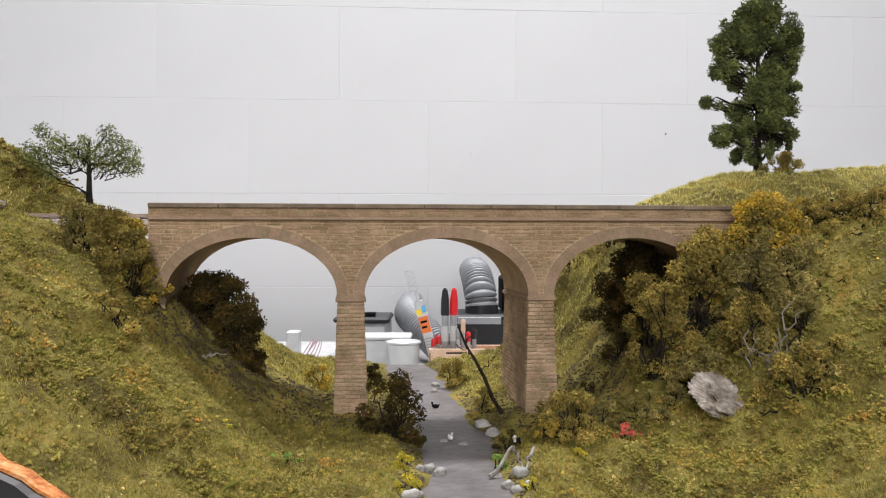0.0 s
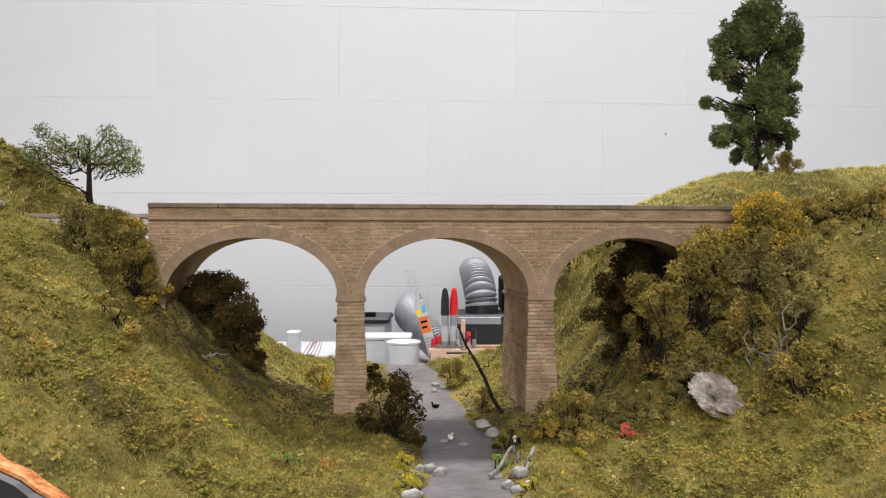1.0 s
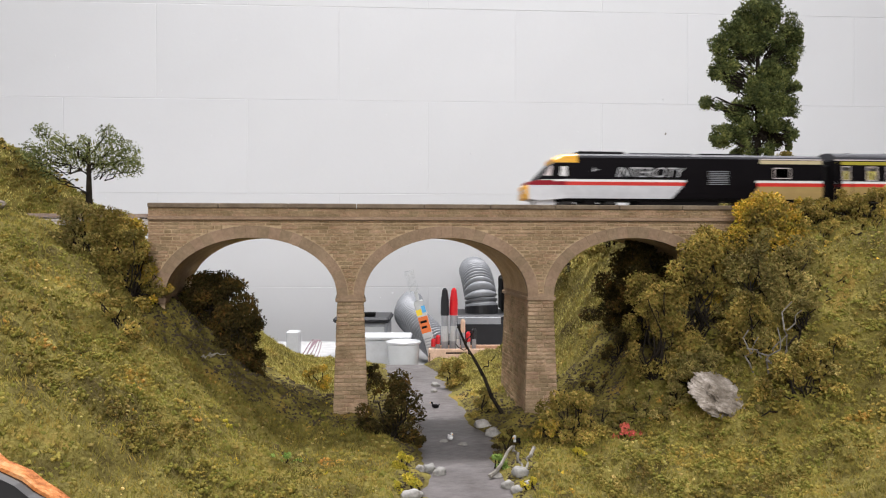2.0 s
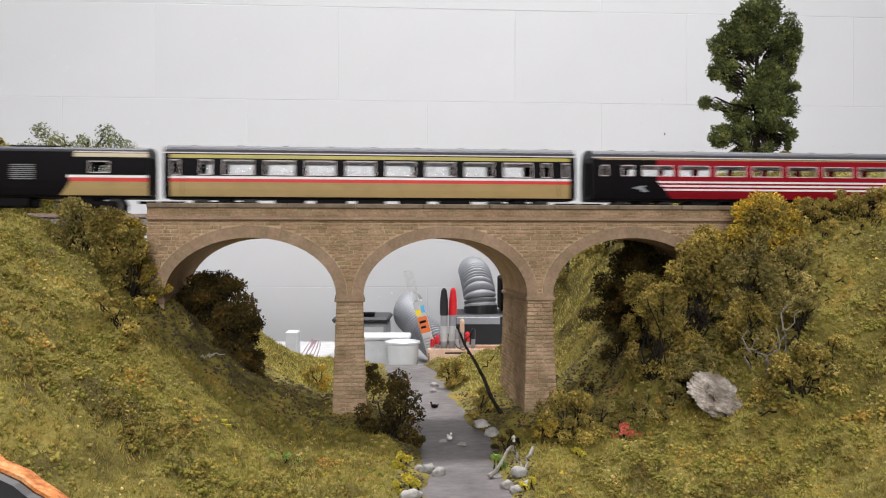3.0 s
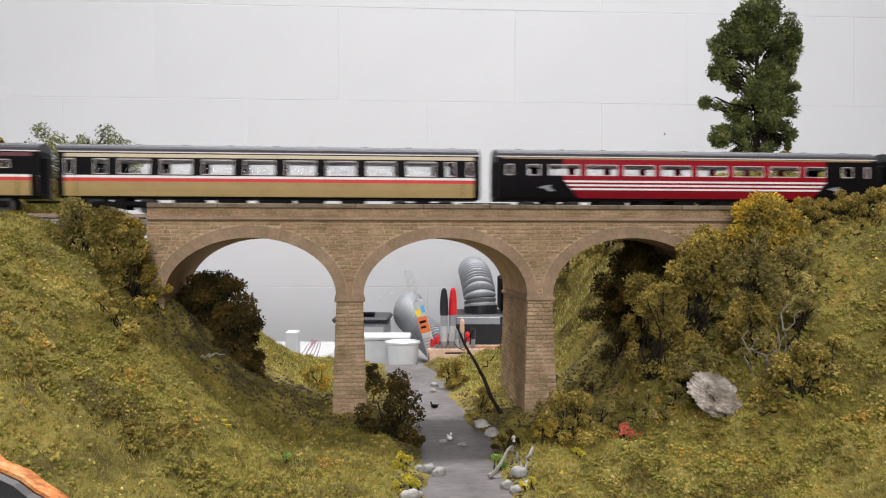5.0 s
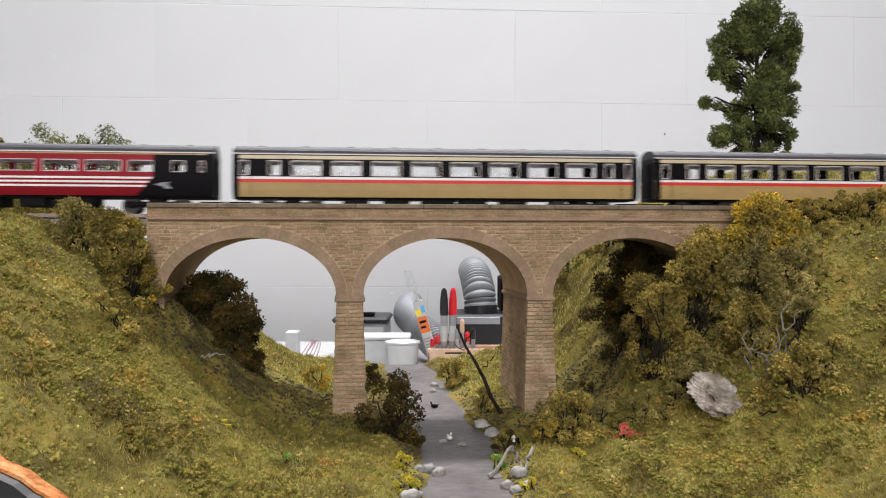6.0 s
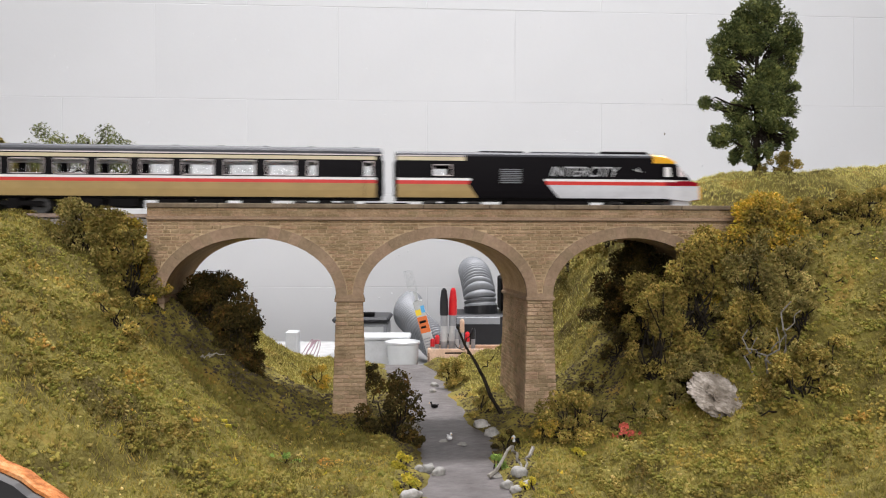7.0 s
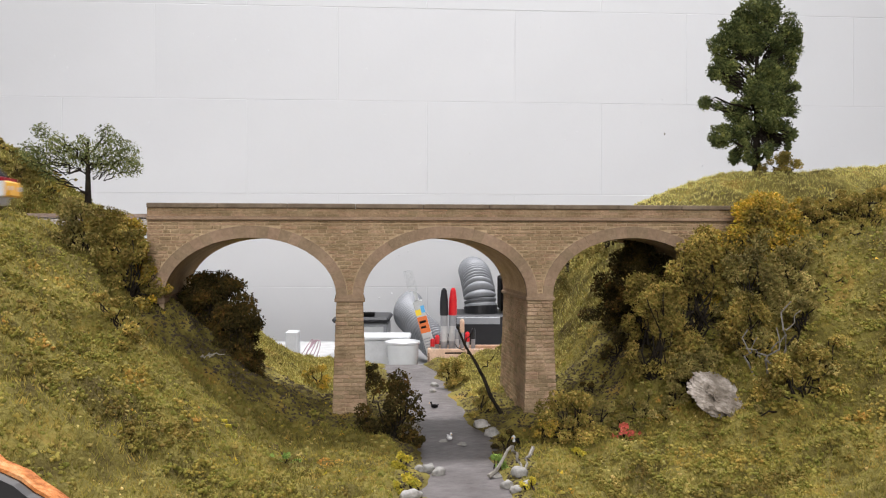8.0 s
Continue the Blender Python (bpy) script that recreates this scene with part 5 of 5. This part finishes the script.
def hose(label, path, r):
    ob = thing("flexible_hose", label, "hose", group="extractor hoses")
    curve = []
    for i in range(len(path) - 1):
        p0, p1, p2, p3 = (Vector(path[max(0, min(len(path) - 1, i + k))]) for k in (-1, 0, 1, 2))
        for k in range(90):
            t = k / 90
            curve.append(0.5 * (2 * p1 + (p2 - p0) * t + (2 * p0 - 5 * p1 + 4 * p2 - p3) * t * t + (3 * p1 - p0 - 3 * p2 + p3) * t ** 3))
    curve.append(Vector(path[-1]))
    dist, radii = 0.0, []
    for i, p in enumerate(curve):
        dist += (p - curve[i - 1]).length if i else 0
        radii.append(r * (0.82 + 0.26 * abs(math.sin(dist / 0.0088 * math.pi)) ** 0.6))
    bm = bmesh.new()
    tube(bm, curve, radii, 28)
    part("corrugated_duct", bm, GREYHOSE, ob, smooth=True)
    bm = bmesh.new()
    end, way = curve[0], (curve[1] - curve[0]).normalized()
    rod(bm, end - way * 0.012, end + way * 0.012, r * 1.1, r * 1.1, 28)
    part("collar", bm, DARKGREY, ob)


def marker(x, y, cap_mat, tilt, label, h=0.129):
    ob = thing("marker_pen", label, "marker pen", (x, y, TOP + 0.012), group="marker pens")
    ob.matrix_basis = Matrix.Translation((x, y, TOP + 0.012)) @ Matrix.Rotation(tilt, 4, "Y")
    for name, mat, prof in (("barrel", MIDGREY, [(0.0045, 0), (0.006, 0.002), (0.006, h * 0.64)]), ("cap", cap_mat, [(0.0068, h * 0.64), (0.0072, h * 0.67), (0.0068, h * 0.84), (0.0045, h * 0.97), (0.002, h)]), ("band", TUBWHITE, [(0.0062, h * 0.3), (0.0062, h * 0.5)])):
        bm = bmesh.new()
        lathe(bm, prof, 16)
        part(name, bm, mat, ob)


def build_clutter():
    # two grey hoses from the wall
    hose("grey corrugated flexible duct bending down to the bench", [(0.004, 1.50, TOP + 0.026), (-0.016, 1.535, TOP + 0.04), (-0.045, 1.60, TOP + 0.062), (-0.067, 1.68, TOP + 0.074), (-0.072, 1.8, TOP + 0.08), (-0.072, 1.95, TOP + 0.08)], 0.0265)
    hose("grey corrugated flexible duct rising from a black box", [(0.078, 1.70, TOP + 0.08), (0.077, 1.702, TOP + 0.10), (0.074, 1.715, TOP + 0.124), (0.07, 1.78, TOP + 0.15), (0.07, 1.94, TOP + 0.155)], 0.0305)
    fan = thing("extractor_box", "black extractor box behind the pens", "extractor", (0.083, 1.72, TOP))
    part("body", boxed(-0.06, 0.075, -0.07, 0.08, 0.0, 0.078, bevel=0.004), DARKGREY, fan)
    part("side_panel", boxed(0.035, 0.075, -0.02, 0.09, 0.0785, 0.15, bevel=0.004), UNDERBLACK, fan)
    part("front_rim", boxed(-0.055, 0.03, -0.074, -0.0705, 0.06, 0.074, bevel=0.001), MIDGREY, fan)
    box_ = thing("machine", "dark grey bench machine with clear lid", "machine", (-0.115, 1.64, TOP))
    part("body", boxed(-0.085, 0.012, -0.06, 0.06, 0.0, 0.068, bevel=0.004), MIDGREY, box_)
    part("lid", boxed(-0.09, 0.016, -0.065, 0.065, 0.0685, 0.079, bevel=0.004), DARKGREY, box_, "black lid")
    part("front_window", boxed(-0.07, 0.006, -0.0635, -0.0605, 0.03, 0.062, bevel=0.001), CLEAR, box_)
    part("latch", boxed(-0.035, -0.012, -0.05, -0.03, 0.0795, 0.087, bevel=0.001), UNDERBLACK, box_)
    tray = thing("white_box", "white plastic storage box with lid", "storage box", (-0.108, 1.49, TOP))
    part("body", boxed(-0.055, 0.05, -0.03, 0.03, 0.0, 0.05, bevel=0.003), TUBWHITE, tray)
    part("lid", boxed(-0.058, 0.053, -0.033, 0.033, 0.0505, 0.057, bevel=0.002), TUBWHITE, tray)
    tub = thing("plastic_tub", "translucent white round plastic tub with rim", "tub", (-0.066, 1.425, TOP))
    bm = bmesh.new()
    lathe(bm, [(0.023, 0.0), (0.024, 0.002), (0.027, 0.046), (0.0275, 0.0485)], 32)
    part("body", bm, CLEAR, tub, smooth=True)
    bm = bmesh.new()
    lathe(bm, [(0.0285, 0.0488), (0.0295, 0.0495), (0.0295, 0.052), (0.028, 0.053)], 32)
    part("lid", bm, TUBWHITE, tub)
    bm = bmesh.new()
    lathe(bm, [(0.031, 0.0), (0.031, 0.003), (0.0245, 0.0032)], 32)
    part("foot", bm, TUBWHITE, tub)
    # wooden box of pens
    pens = thing("pen_box", "open pale wooden pen box on the bench", "box", (0.04, 1.44, TOP))
    for name, b in (("front_panel", (-0.064, 0.064, -0.03, -0.025, 0.0, 0.041)), ("back_panel", (-0.064, 0.064, 0.025, 0.03, 0.0, 0.041)), ("side_panel", (-0.064, -0.059, -0.0249, 0.0249, 0.0, 0.041)), ("side_panel", (0.059, 0.064, -0.0249, 0.0249, 0.0, 0.041)), ("bottom_panel", (-0.0589, 0.0589, -0.0249, 0.0249, 0.0, 0.006))):
        part(name, boxed(*b, bevel=0.0006), PALEWOOD, pens)
    part("front_slot", boxed(-0.035, 0.0, -0.0306, -0.0301, 0.033, 0.0355), BARK, pens, "dark slot")
    part("side_slot", boxed(-0.0625, -0.061, -0.0306, -0.0301, 0.004, 0.034), BARK, pens, "dark slot")
    marker(0.0035, 1.44, DARKGREY, 0.0, "black capped marker pen upright in the box")
    marker(0.0165, 1.445, REDPLASTIC, 0.02, "red capped marker pen upright in the box")
    for k, (x, c, h) in enumerate([(-0.016, REDPLASTIC, 0.045), (-0.008, REDPLASTIC, 0.05), (0.026, MIDGREY, 0.06), (0.034, PALEWOOD, 0.075), (0.043, REDPLASTIC, 0.055), (0.053, DARKGREY, 0.06)]):
        stick = thing("pen", "thin pen or brush standing in the wooden box", "pen", (x, 1.432 + 0.004 * (k % 3), TOP + 0.0065), group="pens in the box")
        bm = bmesh.new()
        lathe(bm, [(0.003, 0), (0.0035, h * 0.5), (0.0035, h * 0.8)], 10)
        part("barrel", bm, MIDGREY if k % 2 else TUBWHITE, stick)
        bm = bmesh.new()
        lathe(bm, [(0.004, h * 0.8), (0.004, h * 1.05), (0.002, h * 1.1)], 10)
        part("cap", bm, c, stick)
    glue = thing("adhesive_tube", "slanted white adhesive tube with orange and yellow labels", "tube", (-0.013, 1.437, TOP + 0.012))
    glue.matrix_basis = Matrix.Translation((-0.012, 1.437, TOP + 0.012)) @ Matrix.Rotation(-0.27, 4, "Y")
    part("body", boxed(-0.0085, 0.0085, -0.004, 0.004, 0.0, 0.112, bevel=0.0015), TUBWHITE, glue)
    part("orange_label", boxed(-0.0083, 0.0083, -0.0046, -0.0041, 0.056, 0.084), LABELORANGE, glue, "orange label")
    part("yellow_label", boxed(-0.0083, 0.001, -0.0046, -0.0041, 0.087, 0.097), LABELYELLOW, glue, "yellow label")
    part("blue_label", boxed(0.002, 0.0083, -0.0046, -0.0041, 0.09, 0.102), LABELBLUE, glue, "blue label")
    for k in range(4):
        part("text_bar", boxed(-0.0065, 0.005, -0.0046, -0.0041, 0.03 + k * 0.005, 0.0318 + k * 0.005), MIDGREY, glue)
    part("label_bar", boxed(-0.006, 0.003, -0.005, -0.0047, 0.064, 0.068), UNDERBLACK, glue)
    part("label_bar", boxed(-0.006, 0.005, -0.005, -0.0047, 0.073, 0.077), UNDERBLACK, glue)
    part("nozzle", boxed(-0.003, 0.003, -0.003, 0.003, 0.1125, 0.128, bevel=0.0008), CLEAR, glue)
    part("clear_sleeve", boxed(-0.011, 0.006, -0.002, 0.002, 0.1285, 0.165, bevel=0.0006), WINDOWGLASS, glue)
    # coil of thin wire beyond the bank
    wire = thing("wire_bundle", "loose bundle of thin pinkish wire on a reel", "wire", (-0.245, 1.5, TOP))
    part("reel", boxed(-0.03, -0.008, -0.015, 0.015, 0.0, 0.062, bevel=0.002), TUBWHITE, wire)
    for k in range(5):
        bm = bmesh.new()
        pts = [Vector((-0.006 + 0.004 * k + 0.022 * math.sin(a * 0.33), -0.004 * k, 0.045 * math.sin(a * 0.3 + 0.15 * k) + 0.0012)) for a in np.linspace(0.3, 9.0, 20)]
        for p in pts:
            p.z = abs(p.z) + 0.001
        tube(bm, pts, [0.0009] * 20, 6)
        part("strand", bm, plain("wire_insulation", (0.5, 0.36, 0.4), 0.5) if k == 0 else bpy.data.materials["wire_insulation"], wire)


build_room()
build_land()
build_viaduct()
build_track()
TRAIN = build_train()
build_plants()
build_clutter()
scatter_turf()
scatter_tufts()
motions()
